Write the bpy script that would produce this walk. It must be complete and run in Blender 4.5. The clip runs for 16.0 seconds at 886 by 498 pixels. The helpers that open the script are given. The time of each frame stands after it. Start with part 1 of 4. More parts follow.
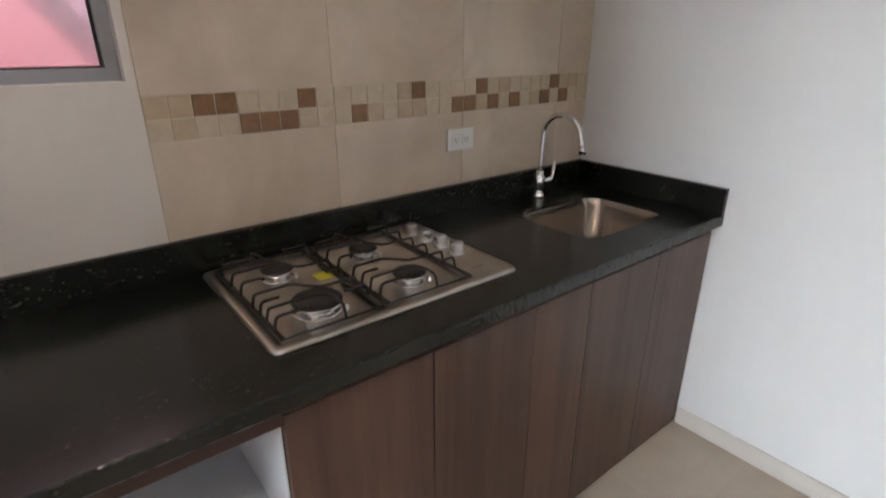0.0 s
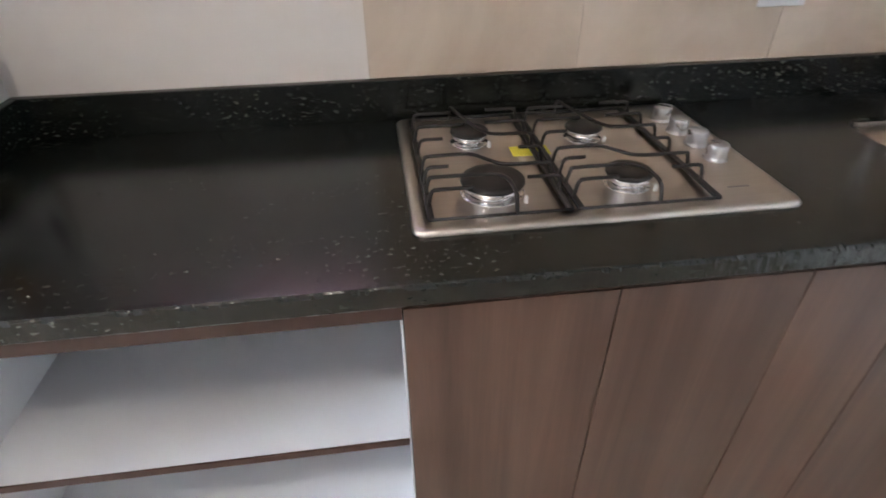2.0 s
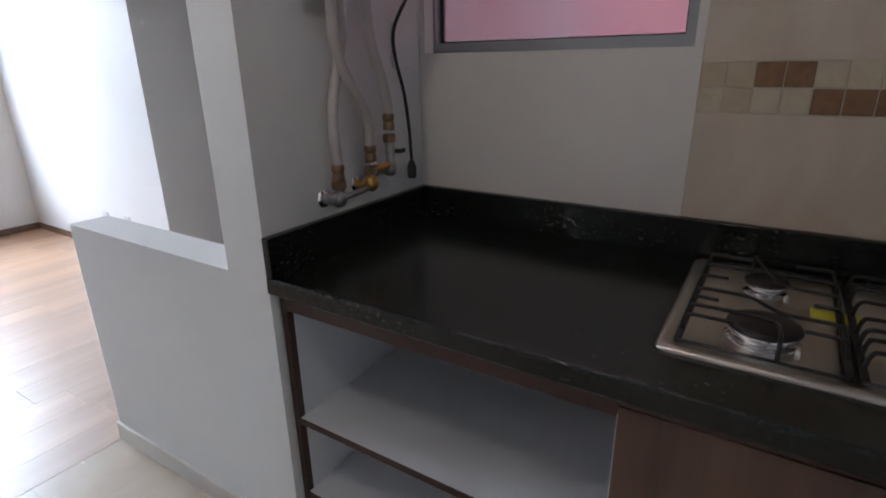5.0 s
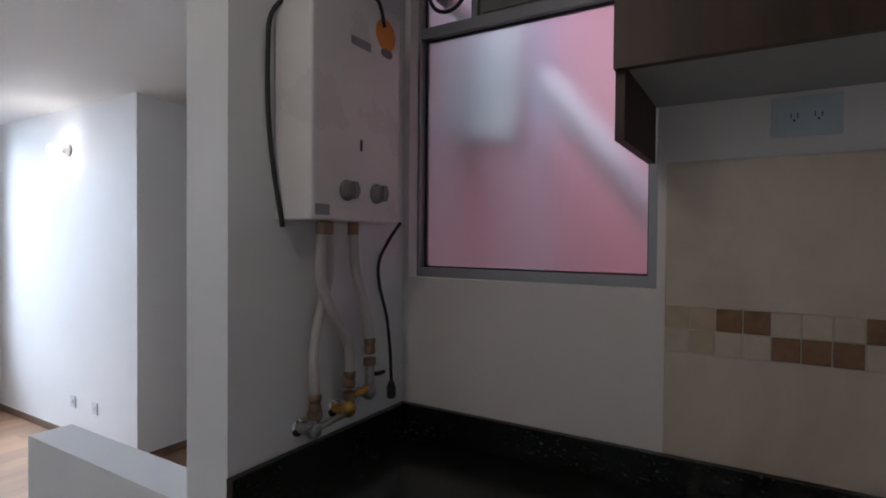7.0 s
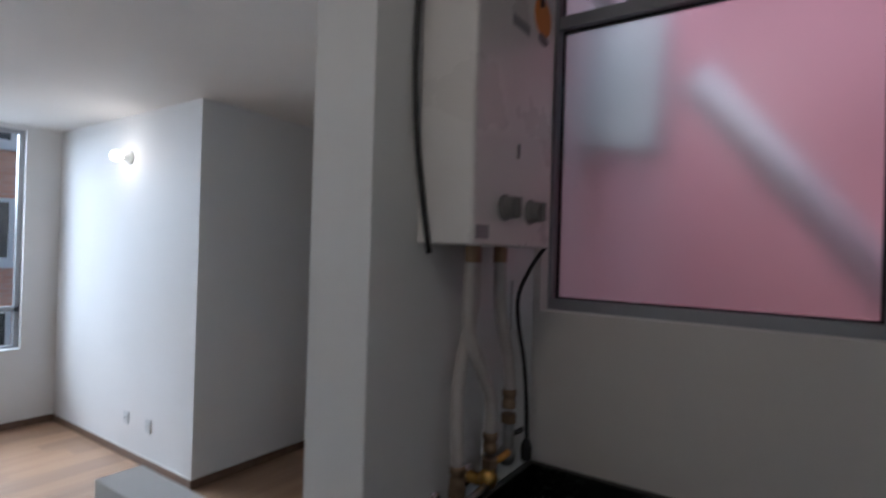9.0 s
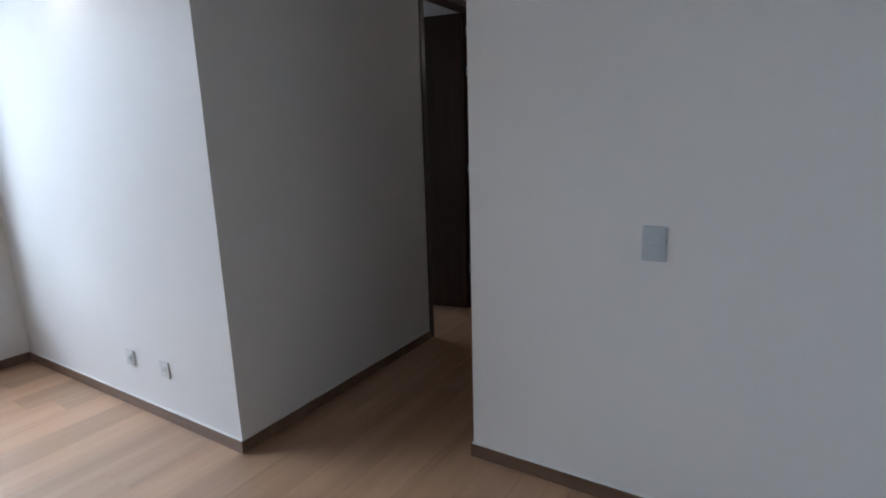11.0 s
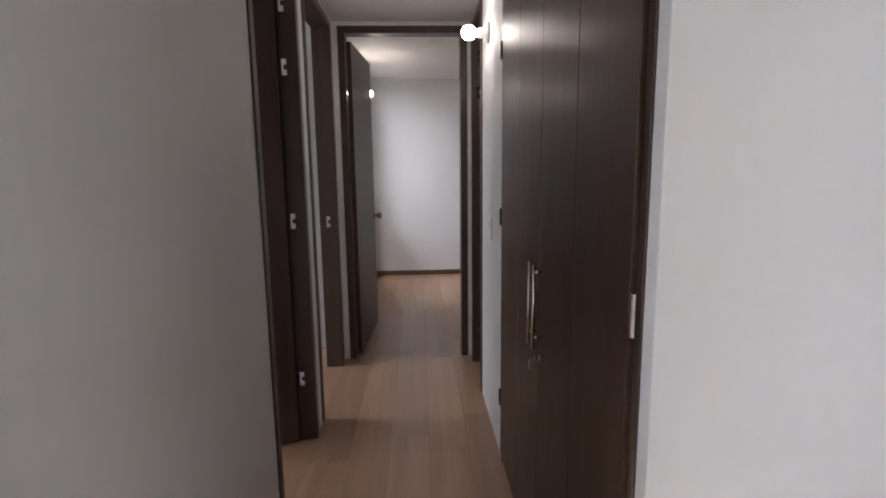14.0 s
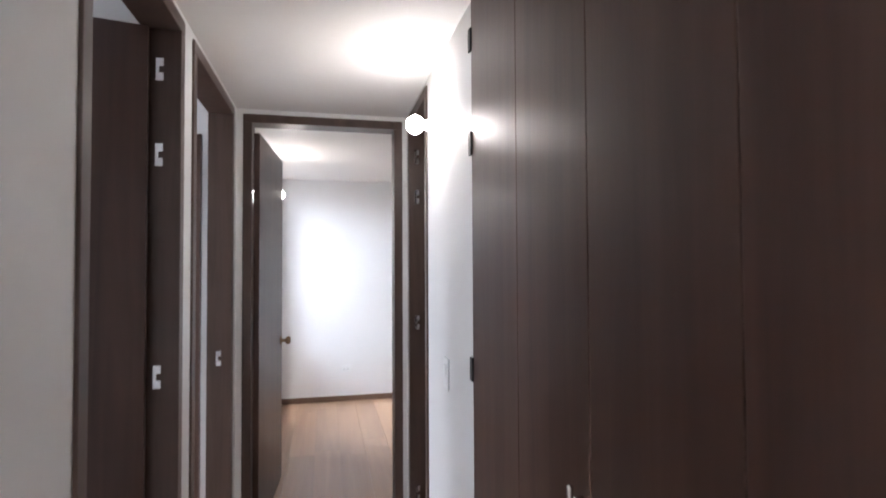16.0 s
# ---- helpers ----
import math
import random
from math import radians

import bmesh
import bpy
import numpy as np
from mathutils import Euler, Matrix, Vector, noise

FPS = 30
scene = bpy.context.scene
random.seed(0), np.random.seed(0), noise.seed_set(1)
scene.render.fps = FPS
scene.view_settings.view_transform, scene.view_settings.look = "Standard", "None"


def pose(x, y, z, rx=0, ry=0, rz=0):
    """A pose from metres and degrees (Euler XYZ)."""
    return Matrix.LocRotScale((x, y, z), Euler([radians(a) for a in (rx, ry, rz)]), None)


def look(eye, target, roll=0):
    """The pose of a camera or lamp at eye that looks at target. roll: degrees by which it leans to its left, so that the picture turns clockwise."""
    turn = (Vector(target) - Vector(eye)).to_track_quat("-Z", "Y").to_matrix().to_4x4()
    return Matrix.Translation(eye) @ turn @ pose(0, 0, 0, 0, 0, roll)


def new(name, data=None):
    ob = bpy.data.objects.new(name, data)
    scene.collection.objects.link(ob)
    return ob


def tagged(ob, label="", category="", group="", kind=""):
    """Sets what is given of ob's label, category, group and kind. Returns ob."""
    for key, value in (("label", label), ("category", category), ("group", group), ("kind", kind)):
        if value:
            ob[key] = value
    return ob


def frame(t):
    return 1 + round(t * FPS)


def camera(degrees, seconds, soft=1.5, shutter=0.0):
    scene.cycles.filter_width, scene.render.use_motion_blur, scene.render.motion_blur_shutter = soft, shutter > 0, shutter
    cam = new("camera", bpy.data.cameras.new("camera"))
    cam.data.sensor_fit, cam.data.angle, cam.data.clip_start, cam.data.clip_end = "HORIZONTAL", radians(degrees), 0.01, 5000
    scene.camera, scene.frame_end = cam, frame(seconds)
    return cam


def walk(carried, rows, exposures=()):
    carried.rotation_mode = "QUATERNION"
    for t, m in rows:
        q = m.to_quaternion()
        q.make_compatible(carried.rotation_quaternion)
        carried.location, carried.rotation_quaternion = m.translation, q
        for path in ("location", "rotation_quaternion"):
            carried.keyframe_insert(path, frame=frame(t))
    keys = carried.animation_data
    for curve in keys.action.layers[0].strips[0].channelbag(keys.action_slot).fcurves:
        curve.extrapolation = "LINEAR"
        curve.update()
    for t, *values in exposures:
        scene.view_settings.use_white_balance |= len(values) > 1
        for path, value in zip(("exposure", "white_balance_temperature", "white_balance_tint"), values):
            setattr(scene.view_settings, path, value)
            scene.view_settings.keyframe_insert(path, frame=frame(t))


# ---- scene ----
cam = camera(80.1, 16.0, soft=1.7, shutter=0.3)
PATH = [
    (0, (0.527, -1.394, 1.465), (1.683, 0.062, 0.728), 0.0),
    (0.5, (0.562, -1.4, 1.397), (1.607, 0.012, 0.44), 0.0),
    (1, (0.593, -1.371, 1.344), (1.511, 0.051, 0.278), 0.5),
    (1.5, (0.668, -1.278, 1.357), (1.214, 0.285, 0.234), -0.5),
    (2, (0.772, -1.205, 1.364), (0.969, 0.416, 0.209), -0.8),
    (2.5, (0.898, -1.15, 1.354), (0.631, 0.466, 0.206), -1.5),
    (3, (0.933, -1.149, 1.323), (0.282, 0.405, 0.245), 1.0),
    (3.2, (0.926, -1.175, 1.314), (0.156, 0.343, 0.264), 0.0),
    (5.3, (0.932, -1.353, 1.367), (-0.096, 0.268, 0.803), -0.2),
    (5.5, (0.937, -1.346, 1.387), (-0.096, 0.295, 0.896), -0.1),
    (6, (0.946, -1.339, 1.437), (-0.105, 0.337, 1.145), 0.3),
    (6.5, (0.952, -1.343, 1.476), (-0.092, 0.357, 1.338), 0.3),
    (7, (0.945, -1.338, 1.496), (-0.083, 0.377, 1.459), 0.5),
    (7.5, (0.925, -1.319, 1.515), (-0.099, 0.398, 1.575), 0.5),
    (8, (0.874, -1.27, 1.551), (-0.16, 0.428, 1.769), 0.8),
    (8.5, (0.791, -1.24, 1.567), (-0.297, 0.419, 1.821), 2.0),
    (9, (0.576, -1.263, 1.525), (-0.554, 0.387, 1.532), 1.7),
    (9.2, (0.473, -1.273, 1.501), (-0.703, 0.339, 1.374), 1.4),
    (11.3, (-0.902, -0.645, 1.33), (-1.868, 1.053, 0.902), -1.8),
    (11.5, (-1.075, -0.614, 1.32), (-1.933, 1.145, 0.908), -0.8),
    (12, (-1.351, -0.445, 1.300), (-2.009, 1.406, 0.920), 0.0),
    (12.5, (-1.61, -0.284, 1.356), (-1.989, 1.65, 1.013), -1.3),
    (13, (-1.759, -0.066, 1.35), (-2.063, 1.885, 1.035), -1.7),
    (13.5, (-1.864, 0.143, 1.348), (-2.023, 2.11, 1.023), -1.2),
    (14, (-1.993, 0.288, 1.357), (-1.902, 2.26, 1.036), -0.7),
    (14.5, (-2.077, 0.45, 1.365), (-1.837, 2.414, 1.072), -1.6),
    (15, (-2.042, 0.65, 1.373), (-1.822, 2.622, 1.119), -1.8),
    (15.5, (-2.019, 0.817, 1.394), (-1.735, 2.791, 1.251), -0.3),
    (16, (-2.069, 0.981, 1.444), (-1.635, 2.933, 1.5), -0.3),
]
EXPOSURES = [(0, 2.0, 6600, 14), (1.0, 2.25, 6500, 15), (2.0, 2.8, 6200, 13), (3.2, 2.4, 5850, 11), (5.5, 0.85, 6000, 14), (6.5, 0.6, 5950, 14),
             (8.5, 0.4, 5900, 14), (9.2, 0.25, 5850, 11), (11.3, 0.25, 6000, 12), (12.0, 0.3, 6100, 14), (13.0, 0.9, 6250, 15), (14.5, 1.75, 6450, 16), (15.5, 2.45, 6450, 15), (16.0, 2.6, 6000, 13)]
walk(cam, [(t, look(eye, target, roll)) for t, eye, target, roll in PATH], EXPOSURES)

# ---- world and daylight ----
world = bpy.data.worlds.new("world")
scene.world = world
world.use_nodes = True
wn = world.node_tree.nodes
sky = wn.new("ShaderNodeTexSky")
sky.sky_type = "NISHITA"
sky.sun_disc = False
sky.sun_elevation, sky.sun_rotation = radians(55), radians(200)
sky.dust_density, sky.air_density = 3.0, 1.0
world.node_tree.links.new(sky.outputs[0], wn["Background"].inputs[0])
wn["Background"].inputs[1].default_value = 0.12


def light(name, kind, energy, matrix, colour=(1, 1, 1), size=0.1, size_y=None):
    data = bpy.data.lights.new(name, kind)
    data.energy, data.color = energy, colour
    if kind == "AREA":
        data.shape, data.size, data.size_y = "RECTANGLE", size, size_y or size
    elif kind == "SUN":
        data.angle = size
    else:
        data.shadow_soft_size = size
    ob = new(name, data)
    ob.matrix_world = matrix
    return ob


light("sun", "SUN", 1.0, look((0, 0, 10), (1.2, 2.6, 0)), (1, 0.97, 0.93), radians(12))
LIVING_SKY = 190
WELL_SKY = 2.5
light("living_window_skylight", "AREA", LIVING_SKY, look((-6.1, -0.9, 2.9), (-2.5, -0.6, 0.9)), (0.78, 0.90, 1.0), 2.6, 2.2)
light("well_skylight", "AREA", WELL_SKY, look((0.4, 0.24, 3.10), (0.4, 1.0, 1.8)), (0.95, 0.97, 1.0), 1.6, 0.12)
light("bedroom_window_skylight", "AREA", 27, look((-3.7, 6.1, 2.5), (-2.2, 6.1, 1.0)), (0.86, 0.93, 1.0), 1.0, 1.4)
# Added lamp outside an unseen opening, brightens the side rooms.
light("side_room_fill", "AREA", 60, look((-5.7, 2.9, 2.6), (-3.9, 2.9, 1.2)), (0.86, 0.93, 1.0), 2.2, 1.4)


# ---- materials ----
def material(name):
    mat = bpy.data.materials.new(name)
    mat.use_nodes = True
    nodes = mat.node_tree.nodes
    return mat, nodes, mat.node_tree.links, nodes["Principled BSDF"]


def coords(nodes, links, scale=(1, 1, 1), world_space=True):
    geo = nodes.new("ShaderNodeNewGeometry") if world_space else nodes.new("ShaderNodeTexCoord")
    mapping = nodes.new("ShaderNodeMapping")
    mapping.inputs["Scale"].default_value = scale
    links.new(geo.outputs["Position" if world_space else "Object"], mapping.inputs[0])
    return mapping.outputs[0]


def noise_tex(nodes, links, vector, scale, detail=4, rough=0.55, distort=0):
    tex = nodes.new("ShaderNodeTexNoise")
    tex.inputs["Scale"].default_value, tex.inputs["Detail"].default_value = scale, detail
    tex.inputs["Roughness"].default_value, tex.inputs["Distortion"].default_value = rough, distort
    links.new(vector, tex.inputs["Vector"])
    return tex.outputs["Fac"]


def ramp(nodes, links, fac, stops):
    r = nodes.new("ShaderNodeValToRGB")
    while len(r.color_ramp.elements) < len(stops):
        r.color_ramp.elements.new(0.5)
    for e, (p, c) in zip(r.color_ramp.elements, stops):
        e.position, e.color = p, (*c, 1) if len(c) == 3 else c
    links.new(fac, r.inputs[0])
    return r.outputs[0]


def bump(nodes, links, height, bsdf, strength=0.2, distance=0.002):
    b = nodes.new("ShaderNodeBump")
    b.inputs["Strength"].default_value, b.inputs["Distance"].default_value = strength, distance
    links.new(height, b.inputs["Height"])
    links.new(b.outputs[0], bsdf.inputs["Normal"])


def rough_range(nodes, links, fac, bsdf, lo, hi):
    m = nodes.new("ShaderNodeMapRange")
    m.inputs["To Min"].default_value, m.inputs["To Max"].default_value = lo, hi
    links.new(fac, m.inputs[0])
    links.new(m.outputs[0], bsdf.inputs["Roughness"])


def mix(nodes, links, fac, a, b, mode="MIX"):
    m = nodes.new("ShaderNodeMix")
    m.data_type, m.blend_type = "RGBA", mode
    if isinstance(fac, float):
        m.inputs[0].default_value = fac
    else:
        links.new(fac, m.inputs[0])
    for socket, v in ((m.inputs[6], a), (m.inputs[7], b)):
        if isinstance(v, tuple):
            socket.default_value = (*v, 1)
        else:
            links.new(v, socket)
    return m.outputs[2]


def plain(name, colour, rough=0.5, metal=0.0, vary=0.08, scale=6, bump_strength=0.0, grain=200):
    mat, n, l, b = material(name)
    v = coords(n, l)
    f = noise_tex(n, l, v, scale)
    lo = tuple(c * (1 - vary) for c in colour)
    hi = tuple(min(1, c * (1 + vary)) for c in colour)
    l.new(ramp(n, l, f, [(0.3, lo), (0.7, hi)]), b.inputs["Base Color"])
    rough_range(n, l, f, b, max(0.02, rough - 0.05), min(1, rough + 0.05))
    b.inputs["Metallic"].default_value = metal
    if bump_strength:
        bump(n, l, noise_tex(n, l, v, grain, 3), b, bump_strength, 0.001)
    return mat


def wood(name, dark, light_, rough=0.45, scale=1.0, axis="z", vary_object=False, streak=0.5):
    mat, n, l, b = material(name)
    k = {"z": (14, 14, 0.7), "y": (14, 0.7, 14), "x": (0.7, 14, 14)}[axis]
    v = coords(n, l, tuple(c * scale for c in k))
    if vary_object:
        info = n.new("ShaderNodeObjectInfo")
        shift = n.new("ShaderNodeVectorMath")
        shift.operation = "MULTIPLY_ADD"
        comb = n.new("ShaderNodeCombineXYZ")
        for s_ in comb.inputs:
            l.new(info.outputs["Random"], s_)
        shift.inputs[1].default_value = (37, 53, 71)
        l.new(comb.outputs[0], shift.inputs[0])
        l.new(v, shift.inputs[2])
        v = shift.outputs[0]
    f1 = noise_tex(n, l, v, 1.0, 6, 0.6, 0.6)
    k2 = n.new("ShaderNodeVectorMath")
    k2.operation = "SCALE"
    k2.inputs["Scale"].default_value = 6
    l.new(v, k2.inputs[0])
    f2 = noise_tex(n, l, k2.outputs[0], 1.5, 4, 0.7)
    c = ramp(n, l, f1, [(0.32, dark), (0.5, tuple((a + q) / 2 for a, q in zip(dark, light_))), (0.68, light_)])
    g = ramp(n, l, f2, [(0.35, (0.78, 0.76, 0.74)), (0.6, (1, 1, 1))])
    c = mix(n, l, streak, c, g, "MULTIPLY")
    if vary_object:
        t = ramp(n, l, info.outputs["Random"], [(0.0, (0.86, 0.86, 0.86)), (1.0, (1.08, 1.06, 1.04))])
        c = mix(n, l, 1.0, c, t, "MULTIPLY")
    l.new(c, b.inputs["Base Color"])
    rough_range(n, l, f2, b, rough - 0.06, rough + 0.08)
    bump(n, l, f2, b, 0.12, 0.0006)
    return mat


def paint(name, colour):
    mat, n, l, b = material(name)
    v = coords(n, l)
    big = noise_tex(n, l, v, 1.3, 3)
    small = noise_tex(n, l, v, 90, 4)
    l.new(ramp(n, l, big, [(0.3, tuple(c * 0.955 for c in colour)), (0.7, colour)]), b.inputs["Base Color"])
    rough_range(n, l, small, b, 0.55, 0.75)
    bump(n, l, small, b, 0.15, 0.0012)
    return mat


M_WALL = paint("wall_paint", (0.74, 0.735, 0.725))
M_CEIL = paint("ceiling_paint", (0.78, 0.77, 0.75))
M_KWALL = paint("kitchen_wall_paint", (0.74, 0.69, 0.65))
M_DARKWOOD = wood("dark_door_laminate", (0.047, 0.024, 0.018), (0.080, 0.043, 0.032), 0.40, streak=0.2)
M_CASING = wood("door_casing_laminate", (0.056, 0.034, 0.026), (0.095, 0.061, 0.048), 0.36)
M_CAB = wood("cabinet_laminate", (0.062, 0.033, 0.023), (0.140, 0.078, 0.055), 0.42, 0.8, vary_object=True)
M_UPCAB = wood("upper_cabinet_laminate", (0.027, 0.0125, 0.005), (0.058, 0.028, 0.0115), 0.45, 0.8, "z")
M_EDGE = plain("dark_edge_band", (0.05, 0.02, 0.014), 0.5)
M_PLANK = wood("floor_plank", (0.33, 0.19, 0.112), (0.44, 0.275, 0.17), 0.36, 0.7, "y", True, 0.25)
for node in M_PLANK.node_tree.nodes:
    if node.type == "BSDF_PRINCIPLED":
        node.inputs["Coat Weight"].default_value, node.inputs["Coat Roughness"].default_value = 0.5, 0.38
M_SEAM = plain("floor_joint", (0.12, 0.08, 0.055), 0.7)
M_SKIRT = wood("skirting_laminate", (0.13, 0.075, 0.048), (0.20, 0.125, 0.085), 0.4, 1, "x")
M_WHITE_BOARD = plain("white_melamine", (0.72, 0.73, 0.76), 0.38, vary=0.02)
# White board drawn grey: shade under the cabinet is put into its colour.
M_UPBODY = plain("shaded_white_melamine", (0.34, 0.34, 0.33), 0.5, vary=0.03)
M_APPLIANCE = plain("white_enamel", (0.70, 0.67, 0.65), 0.28, vary=0.02)
M_PLASTIC = plain("white_plastic", (0.72, 0.73, 0.72), 0.35, vary=0.02)
M_GREY_PLASTIC = plain("grey_plastic", (0.16, 0.15, 0.15), 0.4)
M_BLACK = plain("black_rubber", (0.012, 0.012, 0.013), 0.5)
M_CASTIRON = plain("black_enamelled_wire", (0.02, 0.018, 0.018), 0.35)
M_CHROME = plain("chrome", (0.85, 0.85, 0.86), 0.08, 1.0, 0.02)
M_SATIN = plain("satin_silver", (0.66, 0.66, 0.67), 0.28, 0.85, 0.05, 30)
M_BRASS = plain("brass", (0.60, 0.36, 0.10), 0.32, 1.0, 0.15, 40)
M_BRASS_DULL = plain("dull_bronze", (0.28, 0.19, 0.12), 0.45, 0.9, 0.2, 60)
M_YELLOW_BRASS = plain("yellow_lever_coating", (0.62, 0.30, 0.05), 0.4, 0.3, 0.1, 40)
M_GREY_METAL = plain("worn_grey_metal", (0.40, 0.39, 0.38), 0.35, 0.9, 0.15, 60)
M_PVC = plain("cream_hose", (0.48, 0.44, 0.42), 0.5, vary=0.06)
M_ALU = plain("grey_aluminium", (0.33, 0.34, 0.36), 0.42, 0.55, 0.05)
M_GASKET = plain("black_gasket", (0.01, 0.01, 0.012), 0.6)
M_PANEL = plain("grey_infill_panel", (0.22, 0.23, 0.22), 0.5, vary=0.1)
M_ORANGE = plain("orange_sticker", (0.70, 0.24, 0.03), 0.4)
M_YELLOW = plain("yellow_sticker", (0.75, 0.72, 0.06), 0.4)
M_SWITCH = plain("blue_grey_plastic", (0.50, 0.545, 0.575), 0.4)
M_OLDPLATE = plain("pale_grey_plastic", (0.58, 0.60, 0.60), 0.4)
M_GREYLABEL = plain("grey_badge", (0.25, 0.25, 0.26), 0.35)


def brushed():
    mat, n, l, b = material("brushed_steel")
    v = coords(n, l, (4, 260, 260))
    f = noise_tex(n, l, v, 1.0, 3)
    l.new(ramp(n, l, f, [(0.3, (0.56, 0.51, 0.465)), (0.7, (0.62, 0.57, 0.52))]), b.inputs["Base Color"])
    b.inputs["Metallic"].default_value = 1.0
    rough_range(n, l, f, b, 0.27, 0.34)
    bump(n, l, f, b, 0.012, 0.0003)
    return mat


def granite():
    mat, n, l, b = material("black_granite")
    v = coords(n, l, (1, 1.8, 1.5))
    fine = noise_tex(n, l, v, 330, 3, 0.65)
    mid = noise_tex(n, l, v, 11, 6, 0.72, 0.2)
    cloud = noise_tex(n, l, v, 2.6, 4, 0.6)
    c = ramp(n, l, mid, [(0.36, (0.0035, 0.004, 0.0036)), (0.52, (0.006, 0.007, 0.006)), (0.70, (0.014, 0.0165, 0.014))])
    f = ramp(n, l, fine, [(0.46, (0, 0, 0)), (0.74, (1, 1, 1))])
    c = mix(n, l, f, c, (0.017, 0.0205, 0.017))
    v2 = coords(n, l, (85, 150, 150))
    fleck = noise_tex(n, l, v2, 1.0, 1, 0.4)
    spots = ramp(n, l, fleck, [(0.655, (0, 0, 0)), (0.72, (1, 1, 1))])
    where = ramp(n, l, cloud, [(0.44, (0.06, 0.06, 0.06)), (0.60, (1, 1, 1))])
    c = mix(n, l, mix(n, l, 1.0, spots, where, "MULTIPLY"), c, (0.105, 0.115, 0.10))
    l.new(c, b.inputs["Base Color"])
    rough_range(n, l, cloud, b, 0.17, 0.27)
    b.inputs["IOR"].default_value = 1.5
    bump(n, l, cloud, b, 0.03, 0.0008)
    return mat


def ceramic(name, lo, hi, rough=0.28, scale=3.0):
    mat, n, l, b = material(name)
    v = coords(n, l)
    info = n.new("ShaderNodeObjectInfo")
    add = n.new("ShaderNodeVectorMath")
    add.operation = "ADD"
    comb = n.new("ShaderNodeCombineXYZ")
    mul = n.new("ShaderNodeMath")
    mul.operation = "MULTIPLY"
    mul.inputs[1].default_value = 50
    l.new(info.outputs["Random"], mul.inputs[0])
    l.new(mul.outputs[0], comb.inputs[0])
    l.new(v, add.inputs[0])
    l.new(comb.outputs[0], add.inputs[1])
    f = noise_tex(n, l, add.outputs[0], scale, 6, 0.6, 0.8)
    l.new(ramp(n, l, f, [(0.3, lo), (0.5, tuple((a + c) / 2 for a, c in zip(lo, hi))), (0.7, hi)]), b.inputs["Base Color"])
    rough_range(n, l, f, b, rough - 0.06, rough + 0.08)
    return mat


def glass(name, rough, tint=(1, 1, 1)):
    mat, n, l, b = material(name)
    b.inputs["Base Color"].default_value = (*tint, 1)
    b.inputs["Transmission Weight"].default_value = 1.0
    b.inputs["Roughness"].default_value = rough
    b.inputs["IOR"].default_value = 1.45
    return mat


def translucent(name, colour, share=0.6):
    mat, n, l, b = material(name)
    b.inputs["Base Color"].default_value = (*colour, 1)
    b.inputs["Roughness"].default_value = 0.4
    t = n.new("ShaderNodeBsdfTranslucent")
    t.inputs["Color"].default_value = (*colour, 1)
    m = n.new("ShaderNodeMixShader")
    m.inputs[0].default_value = share
    l.new(b.outputs[0], m.inputs[1])
    l.new(t.outputs[0], m.inputs[2])
    l.new(m.outputs[0], n["Material Output"].inputs[0])
    return mat


def glow(name, colour, strength):
    mat, n, l, b = material(name)
    b.inputs["Base Color"].default_value = (0.9, 0.88, 0.85, 1)
    b.inputs["Emission Color"].default_value = (*colour, 1)
    b.inputs["Emission Strength"].default_value = strength
    return mat


def brickwork():
    mat, n, l, b = material("far_brickwork")
    v = coords(n, l)
    sep = n.new("ShaderNodeSeparateXYZ")
    comb = n.new("ShaderNodeCombineXYZ")
    l.new(v, sep.inputs[0])
    l.new(sep.outputs[1], comb.inputs[0])
    l.new(sep.outputs[2], comb.inputs[1])
    t = n.new("ShaderNodeTexBrick")
    t.inputs["Scale"].default_value = 1.0
    t.inputs["Brick Width"].default_value, t.inputs["Row Height"].default_value = 0.30, 0.10
    t.inputs["Mortar Size"].default_value = 0.008
    t.inputs["Color1"].default_value = (0.62, 0.26, 0.16, 1)
    t.inputs["Color2"].default_value = (0.70, 0.33, 0.22, 1)
    t.inputs["Mortar"].default_value = (0.60, 0.42, 0.34, 1)
    l.new(comb.outputs[0], t.inputs["Vector"])
    l.new(t.outputs[0], b.inputs["Base Color"])
    b.inputs["Roughness"].default_value = 0.85
    return mat


M_STEEL = brushed()
M_GRANITE = granite()
M_SINK = plain("polished_sink_steel", (0.36, 0.31, 0.27), 0.17, 1.0, 0.12, 8)
M_TILE = ceramic("beige_wall_tile", (0.485, 0.39, 0.30), (0.665, 0.56, 0.46), 0.30, 2.6)
M_TILE_A = ceramic("cream_accent_tile", (0.47, 0.385, 0.275), (0.58, 0.49, 0.37), 0.3, 20)
M_TILE_B = ceramic("sand_accent_tile", (0.42, 0.32, 0.21), (0.50, 0.395, 0.27), 0.3, 20)
M_TILE_C = ceramic("brown_accent_tile", (0.17, 0.083, 0.034), (0.25, 0.128, 0.055), 0.3, 30)
M_GROUT = plain("pale_grout", (0.56, 0.49, 0.41), 0.85)
M_FLOORTILE = ceramic("beige_floor_tile", (0.45, 0.375, 0.30), (0.53, 0.45, 0.365), 0.24, 2.5)
M_FGROUT = plain("floor_grout", (0.47, 0.395, 0.305), 0.85)
M_FROST = glass("frosted_glass", 0.34, (0.97, 0.95, 0.97))
M_CLEAR = glass("clear_glass", 0.0)
M_BULB = glow("lit_bulb", (1.0, 0.93, 0.86), 14)
M_BRICK = brickwork()
M_PINK = plain("pink_render", (0.56, 0.27, 0.31), 0.8, vary=0.3, scale=2.0)
M_DARKGLASS = plain("dark_pane", (0.03, 0.035, 0.04), 0.1)
